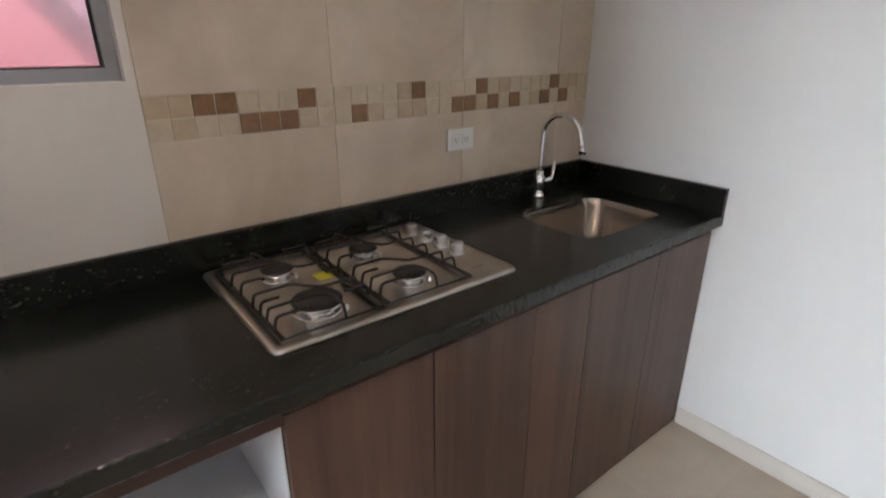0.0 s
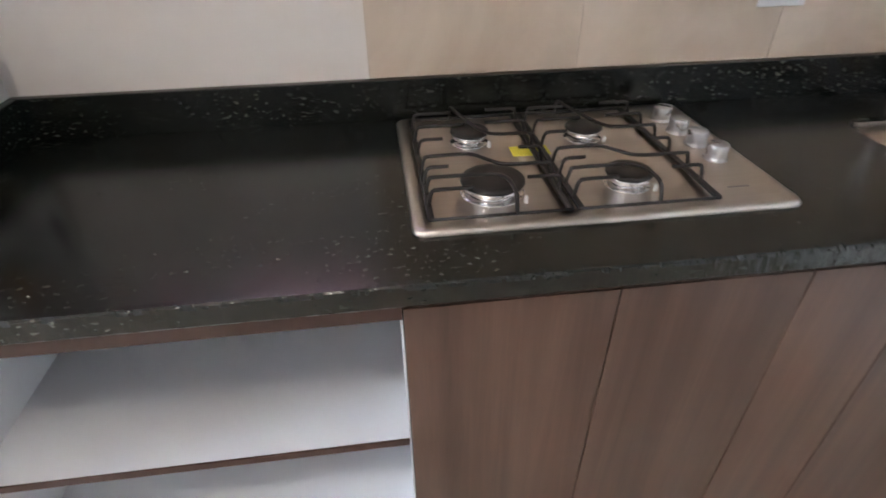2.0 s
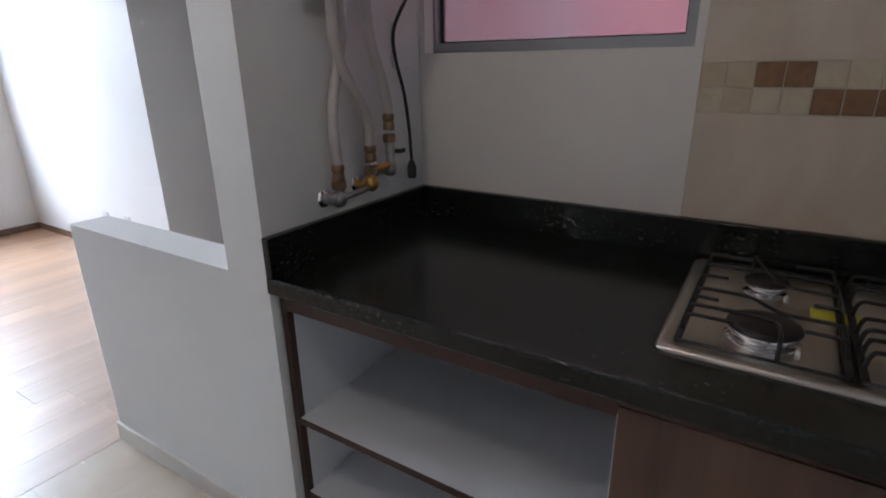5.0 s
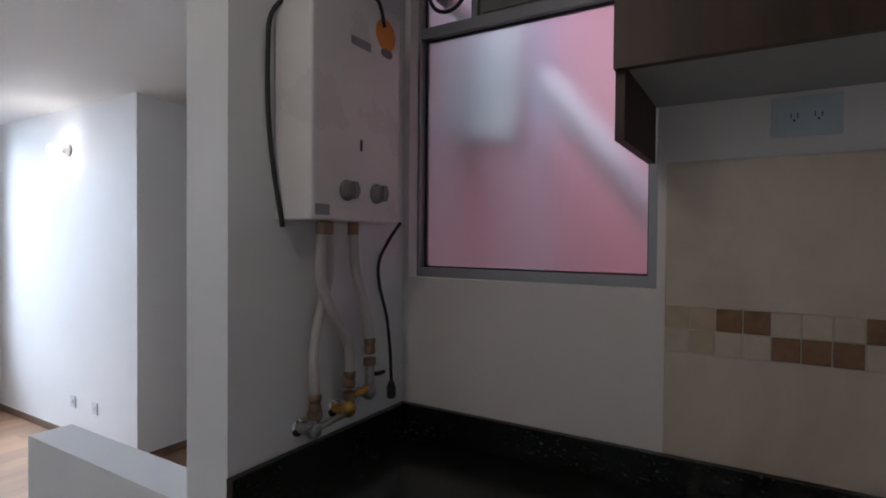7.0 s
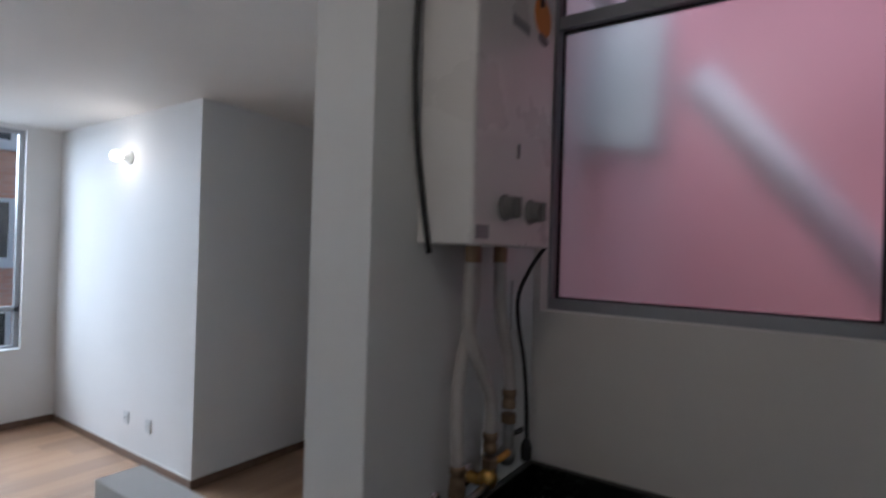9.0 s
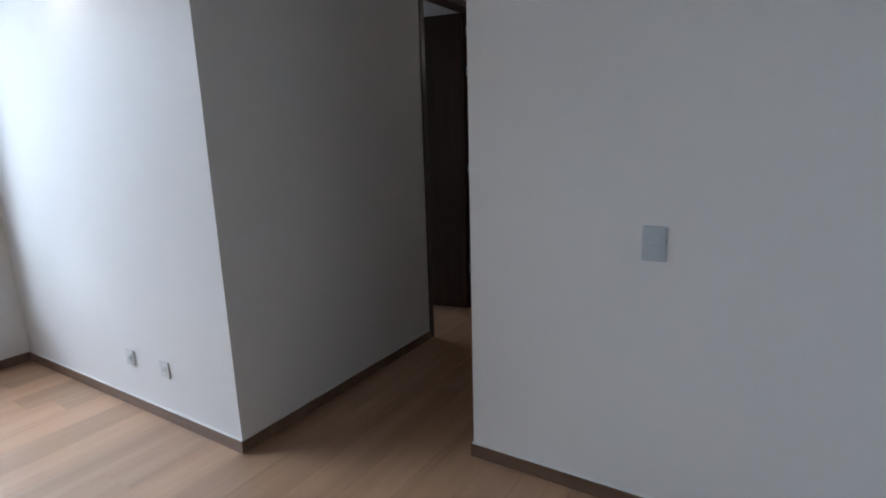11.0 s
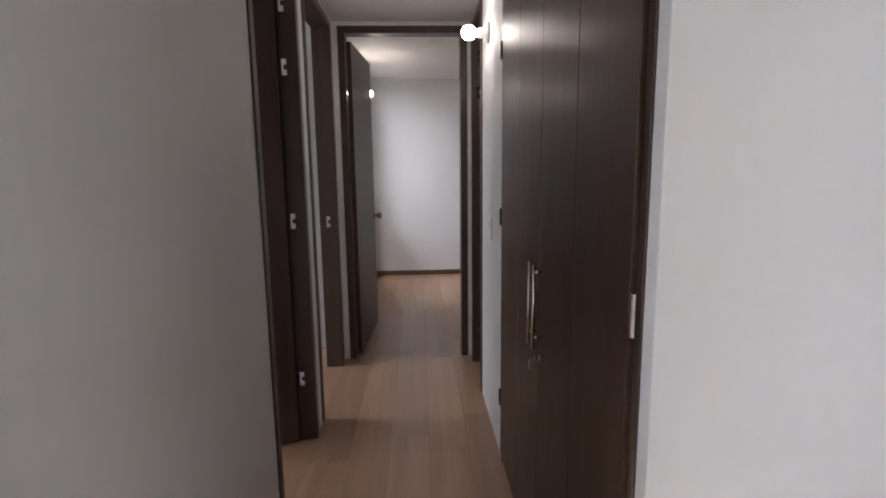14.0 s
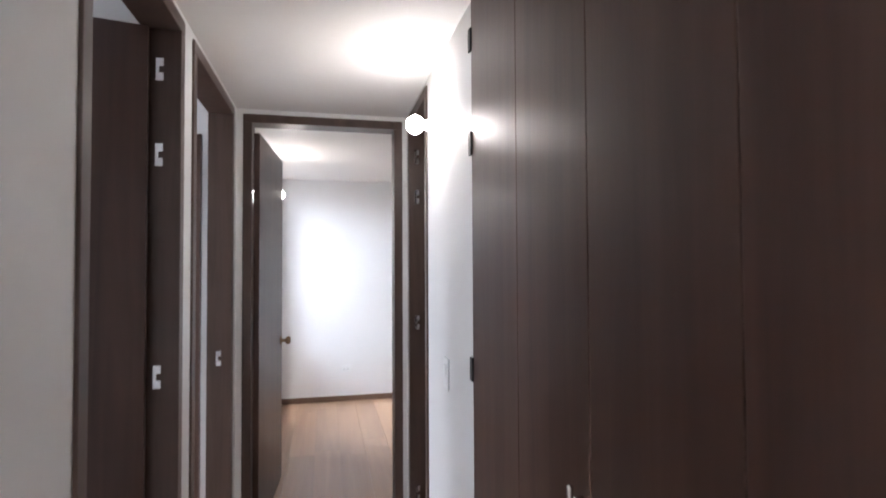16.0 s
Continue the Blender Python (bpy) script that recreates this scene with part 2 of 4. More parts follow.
M_CURTAIN = plain("grey_curtain", (0.45, 0.47, 0.5), 0.9, vary=0.2, scale=8)


# ---- mesh helpers ----
def box_bm(bm, x0, x1, y0, y1, z0, z1, bevel=0.0, segments=2):
    made = bmesh.ops.create_cube(bm, size=1)
    verts = made["verts"]
    bmesh.ops.transform(bm, matrix=Matrix.Translation(((x0 + x1) / 2, (y0 + y1) / 2, (z0 + z1) / 2)) @ Matrix.Diagonal((x1 - x0, y1 - y0, z1 - z0, 1)), verts=verts)
    if bevel:
        edges = list({e for v in verts for e in v.link_edges})
        bmesh.ops.bevel(bm, geom=edges, offset=bevel, segments=segments, profile=0.5, affect="EDGES")


def part(name, bm, mat, parent=None, label="", smooth=False, **tags):
    mesh = bpy.data.meshes.new(name)
    if bm.faces and smooth:
        for f in bm.faces:
            f.smooth = True
    bm.normal_update()
    bm.to_mesh(mesh)
    bm.free()
    mesh.materials.append(mat)
    ob = new(name, mesh)
    ob.parent = parent
    return tagged(ob, label=label, **tags)


def box(name, x0, x1, y0, y1, z0, z1, mat, parent=None, label="", bevel=0.0, **tags):
    bm = bmesh.new()
    box_bm(bm, x0, x1, y0, y1, z0, z1, bevel)
    return part(name, bm, mat, parent, label, **tags)


def thing(name, label, category, at=(0, 0, 0), group=""):
    ob = new(name)
    ob.location = at
    ob.empty_display_size = 0.05
    ob["label"], ob["category"] = label, category
    if group:
        ob["group"] = group
    bpy.context.view_layer.update()
    return ob


def structure(name, bm_or_boxes, mat, label, category, parent=None):
    if isinstance(bm_or_boxes, list):
        bm = bmesh.new()
        for b in bm_or_boxes:
            box_bm(bm, *b)
    else:
        bm = bm_or_boxes
    return part(name, bm, mat, parent, label, category=category, kind="structure")


def lathe(profile, matrix=None, steps=24):
    """A turned body about z from (radius, height) pairs."""
    bm = bmesh.new()
    rings = []
    for r, z in profile:
        rings.append([bm.verts.new((r * math.cos(2 * math.pi * i / steps), r * math.sin(2 * math.pi * i / steps), z)) for i in range(steps)])
    for a, b in zip(rings, rings[1:]):
        for i in range(steps):
            j = (i + 1) % steps
            bm.faces.new((a[i], a[j], b[j], b[i]))
    bm.faces.new(list(reversed(rings[0])))
    bm.faces.new(rings[-1])
    if matrix:
        bmesh.ops.transform(bm, matrix=matrix, verts=bm.verts)
    return bm


def smooth_path(points, per=8):
    pts = [Vector(p) for p in points]
    pts = [2 * pts[0] - pts[1]] + pts + [2 * pts[-1] - pts[-2]]
    out = []
    for k in range(1, len(pts) - 2):
        p0, p1, p2, p3 = pts[k - 1:k + 3]
        for s in range(per):
            t = s / per
            out.append(0.5 * ((2 * p1) + (p2 - p0) * t + (2 * p0 - 5 * p1 + 4 * p2 - p3) * t * t + (3 * p1 - p0 - 3 * p2 + p3) * t ** 3))
    out.append(pts[-2])
    return out


def tube(path, radius, steps=10, bm=None, radii=None):
    bm = bm or bmesh.new()
    path = [Vector(p) for p in path]
    up = Vector((0, 0, 1))
    rings = []
    side = None
    for i, p in enumerate(path):
        d = (path[min(i + 1, len(path) - 1)] - path[max(i - 1, 0)]).normalized()
        if side is None:
            side = d.cross(up if abs(d.z) < 0.9 else Vector((1, 0, 0))).normalized()
        side = (side - d * side.dot(d)).normalized()
        other = d.cross(side)
        r = radii[i] if radii else radius
        rings.append([bm.verts.new(p + r * (math.cos(2 * math.pi * k / steps) * side + math.sin(2 * math.pi * k / steps) * other)) for k in range(steps)])
    for a, b in zip(rings, rings[1:]):
        for i in range(steps):
            j = (i + 1) % steps
            bm.faces.new((a[i], a[j], b[j], b[i]))
    bm.faces.new(list(reversed(rings[0])))
    bm.faces.new(rings[-1])
    bmesh.ops.recalc_face_normals(bm, faces=bm.faces)
    return bm


# ---- plan ----
XG, XR = -2.525, -1.63      # the two sides of the corridor
YL, YS = 0.578, 1.06        # lamp wall, switch wall
YE, YB = 3.88, 6.70         # corridor's end wall, bedroom's back wall
XW = -4.62                  # living room's window wall
XK = 2.38                   # kitchen's right wall
YC = -3.2                   # wall behind the walker
HL, HK, HC, HB = 2.43, 2.36, 2.26, 2.335   # ceilings: living, kitchen, corridor, bedroom
TOP = 2.55
D1, D2 = (2.088, 2.822), (2.945, 3.775)      # the two door openings on the corridor's west side
DH = 2.19
C1 = 3.257   # where the corridor's east wall ends

# ---- structure ----
structure("wall_tiled", [(-0.12, 0.02, 0, 0.12, 0, TOP), (0.737, XK + 0.12, 0, 0.12, 0, TOP), (0.02, 0.737, 0, 0.12, 0, 1.379)],
          M_KWALL, "cream painted kitchen wall behind the counter", "wall")
structure("wall_heater", [(-0.14, 0, -0.63, -0.0001, 0, TOP), (-0.14, -0.12, -0.0001, YS, 0, TOP), (-0.12, 0, 0.1201, YS, 0, TOP)],
          M_WALL, "off-white partition wall that carries the water heater", "wall")
structure("wall_half", [(-1.033, -0.1401, -0.588, -0.464, 0, 0.862)], M_WALL, "low white half wall with a flat plastered top", "wall")
structure("wall_kitchen_east", [(XK, XK + 0.12, YC, -0.0001, 0, TOP)], M_WALL, "white painted wall at the end of the counter", "wall")
structure("wall_south", [(XW - 0.15, XK + 0.12, YC - 0.12, YC, 0, TOP)], M_WALL, "plain white painted wall behind the walker", "wall")
structure("wall_switch", [(XR, -0.1401, YS, YS + 0.04, 0, TOP), (XR, XR + 0.6, 2.528, C1, 0, TOP)], M_WALL,
          "white painted wall with a light switch", "wall")
structure("wall_lamp", [(XW, XG, YL, YL + 0.1, 0, TOP)], M_WALL, "white painted living room wall with a wall lamp", "wall")
structure("wall_corridor_west", [(XG - 0.1, XG, YL + 0.1001, D1[0], 0, TOP), (XG - 0.1, XG, D1[1], D2[0], 0, TOP), (XG - 0.1, XG, D2[1], YE + 0.1, 0, TOP),
          (XG - 0.1, XG, D1[0], D1[1], DH + 0.04, TOP), (XG - 0.1, XG, D2[0], D2[1], DH + 0.04, TOP)], M_WALL, "white corridor wall with two door openings", "wall")
structure("wall_corridor_end", [(-1.655, XR + 0.6, YE, YE + 0.1, 0, TOP), (XG, -1.655, YE, YE + 0.1, DH + 0.045, TOP), (XG, -2.492, YE, YE + 0.1, 0, DH + 0.045)],
          M_WALL, "white wall round the bedroom door", "wall")
structure("wall_corridor_east", [(XR, XR + 0.1, C1, 3.79, DH + 0.04, TOP), (XR, XR + 0.1, 3.79, YE, 0, TOP), (XR + 0.6, XR + 0.7, YS + 0.04, YE, 0, TOP)], M_WALL,
          "white corridor wall over the bathroom door", "wall")
WY0, WY1, WZ0, WZ1 = -2.0, 0.335, 0.625, 2.40
# The opening at y 2.25 to 3.75 is unseen, added for the side rooms' light.
structure("wall_window", [(XW - 0.15, XW, WY1, 2.25, 0, TOP), (XW - 0.15, XW, 3.75, 4.2, 0, TOP), (XW - 0.15, XW, 2.25, 3.75, 0, 0.9), (XW - 0.15, XW, 2.25, 3.75, 2.3, TOP), (XW - 0.15, XW, YC, WY0, 0, TOP), (XW - 0.15, XW, WY0, WY1, 0, WZ0), (XW - 0.15, XW, WY0, WY1, WZ1, TOP)],
          M_WALL, "white painted wall round the living room window", "wall")
structure("wall_room_divider", [(XW, XG - 0.1, 2.86, 2.94, 0, TOP), (XW, XG - 0.1, 4.10, 4.2, 0, TOP), (XW, XG - 0.1, 2.0, 2.08, 0, TOP)], M_WALL,
          "white inner wall of the side rooms", "wall")
BW0, BW1 = 5.6, 6.5
structure("wall_bedroom_west", [(XG - 0.1, XG, YE + 0.1, BW0, 0, TOP), (XG - 0.1, XG, BW1, YB, 0, TOP), (XG - 0.1, XG, BW0, BW1, 0, 0.62), (XG - 0.1, XG, BW0, BW1, 2.15, TOP)],
          M_WALL, "white bedroom wall with a window", "wall")
structure("wall_bedroom_north", [(XG - 0.1, 0.9, YB, YB + 0.1, 0, TOP)], M_WALL, "white back wall of the bedroom", "wall")
structure("wall_bedroom_east", [(0.8, 0.9, YE + 0.1, YB, 0, TOP), (XR + 0.6, 0.9, YE, YE + 0.1, 0, TOP)], M_WALL, "white side wall of the bedroom", "wall")

structure("ceiling_living", [(XW, XG, YC, YL, HL, TOP + 0.05), (XG, -1.17, YC, 2.10, HL, TOP + 0.05)], M_CEIL, "flat white living room ceiling", "ceiling")
structure("ceiling_kitchen", [(-1.17, XK, YC, 0.12, HK, TOP + 0.05), (-1.17, -0.02, 0.12, YS, HK, TOP + 0.05)], M_CEIL, "flat white kitchen ceiling, a little lower", "ceiling")
structure("ceiling_corridor", [(XG, XR + 0.6, 2.10, YE + 0.1, HC, TOP + 0.05), (XW, XG - 0.1, 2.0, 4.2, 2.42, TOP + 0.05)], M_CEIL, "flat white corridor ceiling", "ceiling")
structure("ceiling_bedroom", [(XG, 0.8, YE + 0.1, YB, HB, TOP + 0.05)], M_CEIL, "flat white bedroom ceiling", "ceiling")
floor = structure("floor", [(XW, XK, YC, YB, -0.15, -0.006)], M_SEAM, "floor slab with dark joints", "floor")


# ---- doors ----
def door_frame(name, x0, x1, y0, y1, h, along, label, depth_pad=0.008, w=0.045):
    """A casing in an opening; along is the axis across the opening."""
    root = thing(name, label, "door frame", ((x0 + x1) / 2, (y0 + y1) / 2, 0))
    inv = Matrix.Translation(-root.location)
    def add(nm, *b):
        bm = bmesh.new()
        box_bm(bm, *b, 0.003)
        bmesh.ops.transform(bm, matrix=inv, verts=bm.verts)
        part(nm, bm, M_CASING, root)
    if along == "y":
        a, b = x0 - depth_pad, x1 + depth_pad
        add("jamb", a, b, y0, y0 + w, 0, h)
        add("jamb", a, b, y1 - w, y1, 0, h)
        add("head", a, b, y0, y1, h, h + w)
    else:
        a, b = y0 - depth_pad, y1 + depth_pad
        add("jamb", x0, x0 + w, a, b, 0, h)
        add("jamb", x1 - w, x1, a, b, 0, h)
        add("head", x0, x1, a, b, h, h + w)
    return root, inv


def hinge_plate(root, inv, x, y, z, nx, ny):
    """A small strike-like hinge leaf on a face that looks along (nx, ny)."""
    bm = bmesh.new()
    if ny:
        y0, y1 = sorted((y, y + ny * 0.004))
        box_bm(bm, x - 0.014, x + 0.010, y0, y1, z - 0.036, z - 0.010, 0.001)
        box_bm(bm, x - 0.014, x + 0.010, y0, y1, z + 0.010, z + 0.036, 0.001)
        box_bm(bm, x - 0.014, x - 0.003, y0, y1, z - 0.012, z + 0.012, 0.001)
    else:
        x0, x1 = sorted((x, x + nx * 0.004))
        box_bm(bm, x0, x1, y - 0.012, y + 0.012, z - 0.036, z + 0.036, 0.001)
    bmesh.ops.transform(bm, matrix=inv, verts=bm.verts)
    part("hinge", bm, M_CHROME, root, "bright steel hinge plate")


def leaf(root, inv, hx, hy, length, angle, h=2.07, thick=0.036, knob=True, name="leaf"):
    """A door leaf that hangs from (hx, hy) and points along angle (degrees from +x)."""
    m = Matrix.Translation((hx, hy, 0)) @ Matrix.Rotation(radians(angle), 4, "Z")
    bm = bmesh.new()
    box_bm(bm, 0, length, -thick / 2, thick / 2, 0.008, h, 0.0015)
    bmesh.ops.transform(bm, matrix=inv @ m, verts=bm.verts)
    lf = part(name, bm, M_DARKWOOD, root)
    if knob:
        for s in (-1, 1):
            mm = inv @ m @ Matrix.Translation((length - 0.06, s * thick / 2, 0.935)) @ Matrix.Rotation(radians(-90 * s), 4, "X")
            part("knob", lathe([(0.030, 0), (0.030, 0.006), (0.012, 0.010), (0.011, 0.030), (0.024, 0.038), (0.028, 0.050), (0.022, 0.062), (0.008, 0.066)], mm), M_BRASS_DULL, root, "dark bronze door knob", smooth=True)
    return lf


r1, i1 = door_frame("door_1", XG - 0.1, XG, D1[0], D1[1], DH, "y", "open dark brown laminate door with its frame at the start of the corridor")
leaf(r1, i1, XG - 0.082, D1[1] - 0.062, 0.58, 191, 2.183, name="leaf")
for z in (0.32, 1.098, 1.79, 2.06):
    hinge_plate(r1, i1, XG - 0.052, D1[1] - 0.046, z, 0, -1)
r2, i2 = door_frame("door_2", XG - 0.1, XG, D2[0], D2[1], DH, "y", "open dark brown laminate door of the second side room")
leaf(r2, i2, -2.735, 4.075, 0.6, 180, 2.16)
r3, i3 = door_frame("door_3", -2.492, -1.655, YE, YE + 0.1, DH, "x", "open dark brown laminate bedroom door at the corridor's end")
leaf(r3, i3, -2.435, YE + 0.075, 0.80, 86, 2.155)
for z in (1.10, 1.80, 2.085):
    hinge_plate(r3, i3, -2.447, YE + 0.045, z, 1, 0)
hinge_plate(r2, i2, XG - 0.05, D2[1] - 0.046, 0.99, 0, -1)
r4, i4 = door_frame("door_4", XR, XR + 0.1, C1, 3.79, DH, "y", "dark brown laminate frame of the door beside the bedroom")
for z in (0.244, 1.135, 1.80, 2.015):
    hinge_plate(r4, i4, XR + 0.035, 3.79 - 0.046, z, 0, -1)

# ---- closet ----
closet = thing("closet", "tall dark brown laminate closet, closed, along the corridor", "closet", (XR, 1.82, 0))
ci = Matrix.Translation((-XR, -1.82, 0))


def cpart(name, bm, mat, parent=closet, label="", **k):
    bmesh.ops.transform(bm, matrix=ci, verts=bm.verts)
    return part(name, bm, mat, parent, label, **k)


bm = bmesh.new()
box_bm(bm, XR - 0.004, XR + 0.56, 1.101, 1.127, 0, HC - 0.002, 0.002)
box_bm(bm, XR - 0.004, XR + 0.56, 2.501, 2.527, 0, HC - 0.002, 0.002)
box_bm(bm, XR + 0.5, XR + 0.56, 1.128, 2.500, 0, HC - 0.002)
cpart("carcass", bm, M_CASING)
seams = [1.130, 1.455, 1.788, 2.122, 2.498]
for a, b in zip(seams, seams[1:]):
    bm = bmesh.new()
    box_bm(bm, XR - 0.012, XR + 0.008, a + 0.0015, b - 0.0015, 0.05, HC - 0.01, 0.0015)
    cpart("door", bm, M_DARKWOOD)
for y in (1.756, 1.815):
    bm = tube([(XR - 0.036, y, 0.815), (XR - 0.036, y, 1.068)], 0.0055, 12)
    for z in (0.85, 1.045):
        tube([(XR - 0.036, y, z), (XR - 0.011, y, z)], 0.004, 8, bm)
    cpart("handle", bm, M_CHROME, label="slim steel bar handle", smooth=True)
bm = bmesh.new()
box_bm(bm, XR - 0.018, XR - 0.010, 1.106, 1.116, 1.068, 1.143, 0.002)
cpart("latch", bm, M_CHROME, label="small steel pull at the closet's edge")
for z in (0.32, 1.13, 1.805, 2.12):
    bm = bmesh.new()
    box_bm(bm, XR - 0.018, XR - 0.010, 2.490, 2.516, z - 0.035, z + 0.035, 0.002)
    cpart("hinge", bm, M_BLACK, label="dark closet hinge")
key = lathe([(0.011, 0), (0.011, 0.008), (0.004, 0.010), (0.004, 0.022)], Matrix.Translation((XR - 0.012, 1.735, 0.795)) @ Matrix.Rotation(radians(-90), 4, "Y"))
box_bm(key, XR - 0.052, XR - 0.032, 1.7335, 1.7365, 0.765, 0.790, 0.001)
cpart("lock", key, M_CHROME, label="steel lock with its key")


# ---- lamps ----
def wall_lamp(name, at, direction, watts, label, group="bare bulb lamps"):
    """A porcelain holder on a wall with a bare round bulb; direction points off the wall."""
    root = thing(name, label, "lamp", at, group)
    rot = Vector(direction).to_track_quat("Z", "Y").to_matrix().to_4x4()
    part("base", lathe([(0.050, 0), (0.050, 0.010), (0.040, 0.022), (0.026, 0.030), (0.024, 0.055), (0.020, 0.058)], rot), M_PLASTIC, root, "white porcelain lamp holder", smooth=True)
    prof = [(0.012, 0.056), (0.017, 0.070)]
    for i in range(1, 12):
        a = radians(-60 + i * 150 / 11 - 0)
        prof.append((0.036 * math.cos(a), 0.100 + 0.036 * math.sin(a)))
    prof.append((0.002, 0.136))
    part("bulb", lathe(prof, rot), M_BULB, root, "lit round white bulb", smooth=True)
    p = Vector(at) + Vector(direction) * 0.20
    light(name + "_light", "POINT", watts, Matrix.Translation(p), (1.0, 0.86, 0.70), 0.04)


wall_lamp("wall_lamp", (-3.42, YL, 2.125), (0, -1, 0), 0.7, "white wall lamp with a lit bare bulb, living room")
wall_lamp("wall_lamp", (XR, 2.99, 1.985), (-1, 0, 0), 0.38, "white porcelain wall lamp with a lit bare bulb in the corridor")
wall_lamp("wall_lamp", (XG, 5.35, 2.0), (1, 0, 0), 0.7, "white porcelain wall lamp with a lit bare bulb in the bedroom")
# Unseen lamp overhead, added to brighten the kitchen.
wall_lamp("kitchen_fill_lamp", (0.35, -1.35, HK), (0, 0, -1), 1.9, "unseen white ceiling lamp with a bare bulb, added to light the kitchen")


# ---- windows ----
def ring(bm, a0, a1, z0, z1, w, d0, d1, axis):
    """A rectangular frame; axis 'y' lies in an xz plane, 'x' in a yz plane."""
    for (p0, p1, q0, q1) in ((a0, a0 + w, z0, z1), (a1 - w, a1, z0, z1), (a0 + w, a1 - w, z0, z0 + w), (a0 + w, a1 - w, z1 - w, z1)):
        if axis == "y":
            box_bm(bm, p0, p1, d0, d1, q0, q1)
        else:
            box_bm(bm, d0, d1, p0, p1, q0, q1)


win = thing("window_1", "frosted kitchen window in a grey aluminium frame above the counter", "window", (0.38, 0.06, 1.38))
wi = Matrix.Translation((-0.38, -0.06, -1.38))


def wpart(name, bm, mat, parent, inv, label=""):
    bmesh.ops.transform(bm, matrix=inv, verts=bm.verts)
    return part(name, bm, mat, parent, label)


bm = bmesh.new()
ring(bm, 0.001, 0.737, 1.379, HK - 0.001, 0.028, 0.045, 0.095, "y")
box_bm(bm, 0.032, 0.707, 0.045, 0.095, 2.118, 2.150)
box_bm(bm, 0.206, 0.226, 0.045, 0.095, 2.150, 2.331)
wpart("window_frame", bm, M_ALU, win, wi)
bm = bmesh.new()
ring(bm, 0.033, 0.709, 1.406, 2.118, 0.0055, 0.068, 0.084, "y")
ring(bm, 0.032, 0.206, 2.150, 2.332, 0.004, 0.068, 0.084, "y")
wpart("gasket", bm, M_GASKET, win, wi)
for b in ((0.037, 0.702, 1.414, 2.113), (0.036, 0.202, 2.154, 2.328)):
    bm = bmesh.new()
    box_bm(bm, b[0], b[1], 0.074, 0.079, b[2], b[3])
    ob = wpart("pane", bm, M_FROST, win, wi, "frosted glass pane")
    ob.visible_shadow = False
bm = bmesh.new()
box_bm(bm, 0.226, 0.707, 0.062, 0.080, 2.150, 2.331)
box_bm(bm, 0.240, 0.700, 0.056, 0.0619, 2.162, 2.167)
wpart("infill_panel", bm, M_PANEL, win, wi, "grey sheet panel above the pane")

lw = thing("window_2", "tall living room window with a white aluminium frame, the street's brick building behind", "window", (XW - 0.08, -0.8, WZ0))
li = Matrix.Translation((-(XW - 0.08), 0.8, -WZ0))
bm = bmesh.new()
ring(bm, WY0, WY1, WZ0, WZ1, 0.035, XW - 0.10, XW - 0.05, "x")
box_bm(bm, XW - 0.10, XW - 0.05, WY0, WY1, 0.935, 0.975)
box_bm(bm, XW - 0.10, XW - 0.05, -0.86, -0.82, WZ0, WZ1)
wpart("window_frame", bm, M_ALU, lw, li, "pale grey aluminium frame")
for y0, y1 in ((WY0 + 0.035, -0.86), (-0.82, WY1 - 0.035)):
    for z0, z1 in ((WZ0 + 0.035, 0.935), (0.975, WZ1 - 0.035)):
        bm = bmesh.new()
        box_bm(bm, XW - 0.078, XW - 0.073, y0, y1, z0, z1)
        ob = wpart("pane", bm, M_CLEAR, lw, li, "clear glass pane")
        ob.visible_shadow = False
bm = bmesh.new()
box_bm(bm, XW - 0.05, XW + 0.012, WY0, WY1, WZ0 - 0.001, WZ0 + 0.014, 0.003)
wpart("window_sill", bm, M_PLASTIC, lw, li, "white sill board")

bw = thing("window_3", "bedroom window with a white frame", "window", (XG - 0.05, 6.05, 0.62))
bi = Matrix.Translation((-(XG - 0.05), -6.05, -0.62))
bm = bmesh.new()
ring(bm, BW0, BW1, 0.62, 2.15, 0.03, XG - 0.08, XG - 0.04, "x")
box_bm(bm, XG - 0.08, XG - 0.04, BW0, BW1, 0.96, 0.99)
wpart("window_frame", bm, M_ALU, bw, bi)
bm = bmesh.new()
box_bm(bm, XG - 0.062, XG - 0.058, BW0 + 0.03, BW1 - 0.03, 0.65, 2.12)
ob = wpart("pane", bm, M_CLEAR, bw, bi, "clear glass pane")
ob.visible_shadow = False
bm = bmesh.new()
box_bm(bm, XG - 0.04, XG + 0.02, BW0, BW1, 0.605, 0.634, 0.003)
wpart("window_sill", bm, M_PLASTIC, bw, bi, "white sill board")

# ---- outside ----
structure("wall_light_well", [(-0.11, 3.2, 1.55, 1.67, -1, 4.4), (XK + 0.4, XK + 0.5, 0.13, 1.54, -1, 4.4)], M_PINK, "pink rendered wall of the light well", "wall")
structure("ground", [(-60, -4.8, -60, 60, -6.2, -6.0)], plain("asphalt", (0.06, 0.06, 0.06), 0.9, vary=0.2), "grey asphalt street far below", "ground")
vent = thing("vent_cowl", "pale blue plastic vent hood outside the kitchen window", "vent", (0.06, 0.40, 1.88))
bm = bmesh.new()
side = [(-0.06, 0.0), (0.14, 0.0), (0.14, 0.42), (0.06, 0.42)]
lo = [bm.verts.new((-0.145, y, z)) for y, z in side]
hi_ = [bm.verts.new((0.155, y, z - (0.06 if z == 0 else 0))) for y, z in side]
bm.faces.new(lo[::-1])
bm.faces.new(hi_)
for i in range(4):
    j = (i + 1) % 4
    bm.faces.new((lo[i], lo[j], hi_[j], hi_[i]))
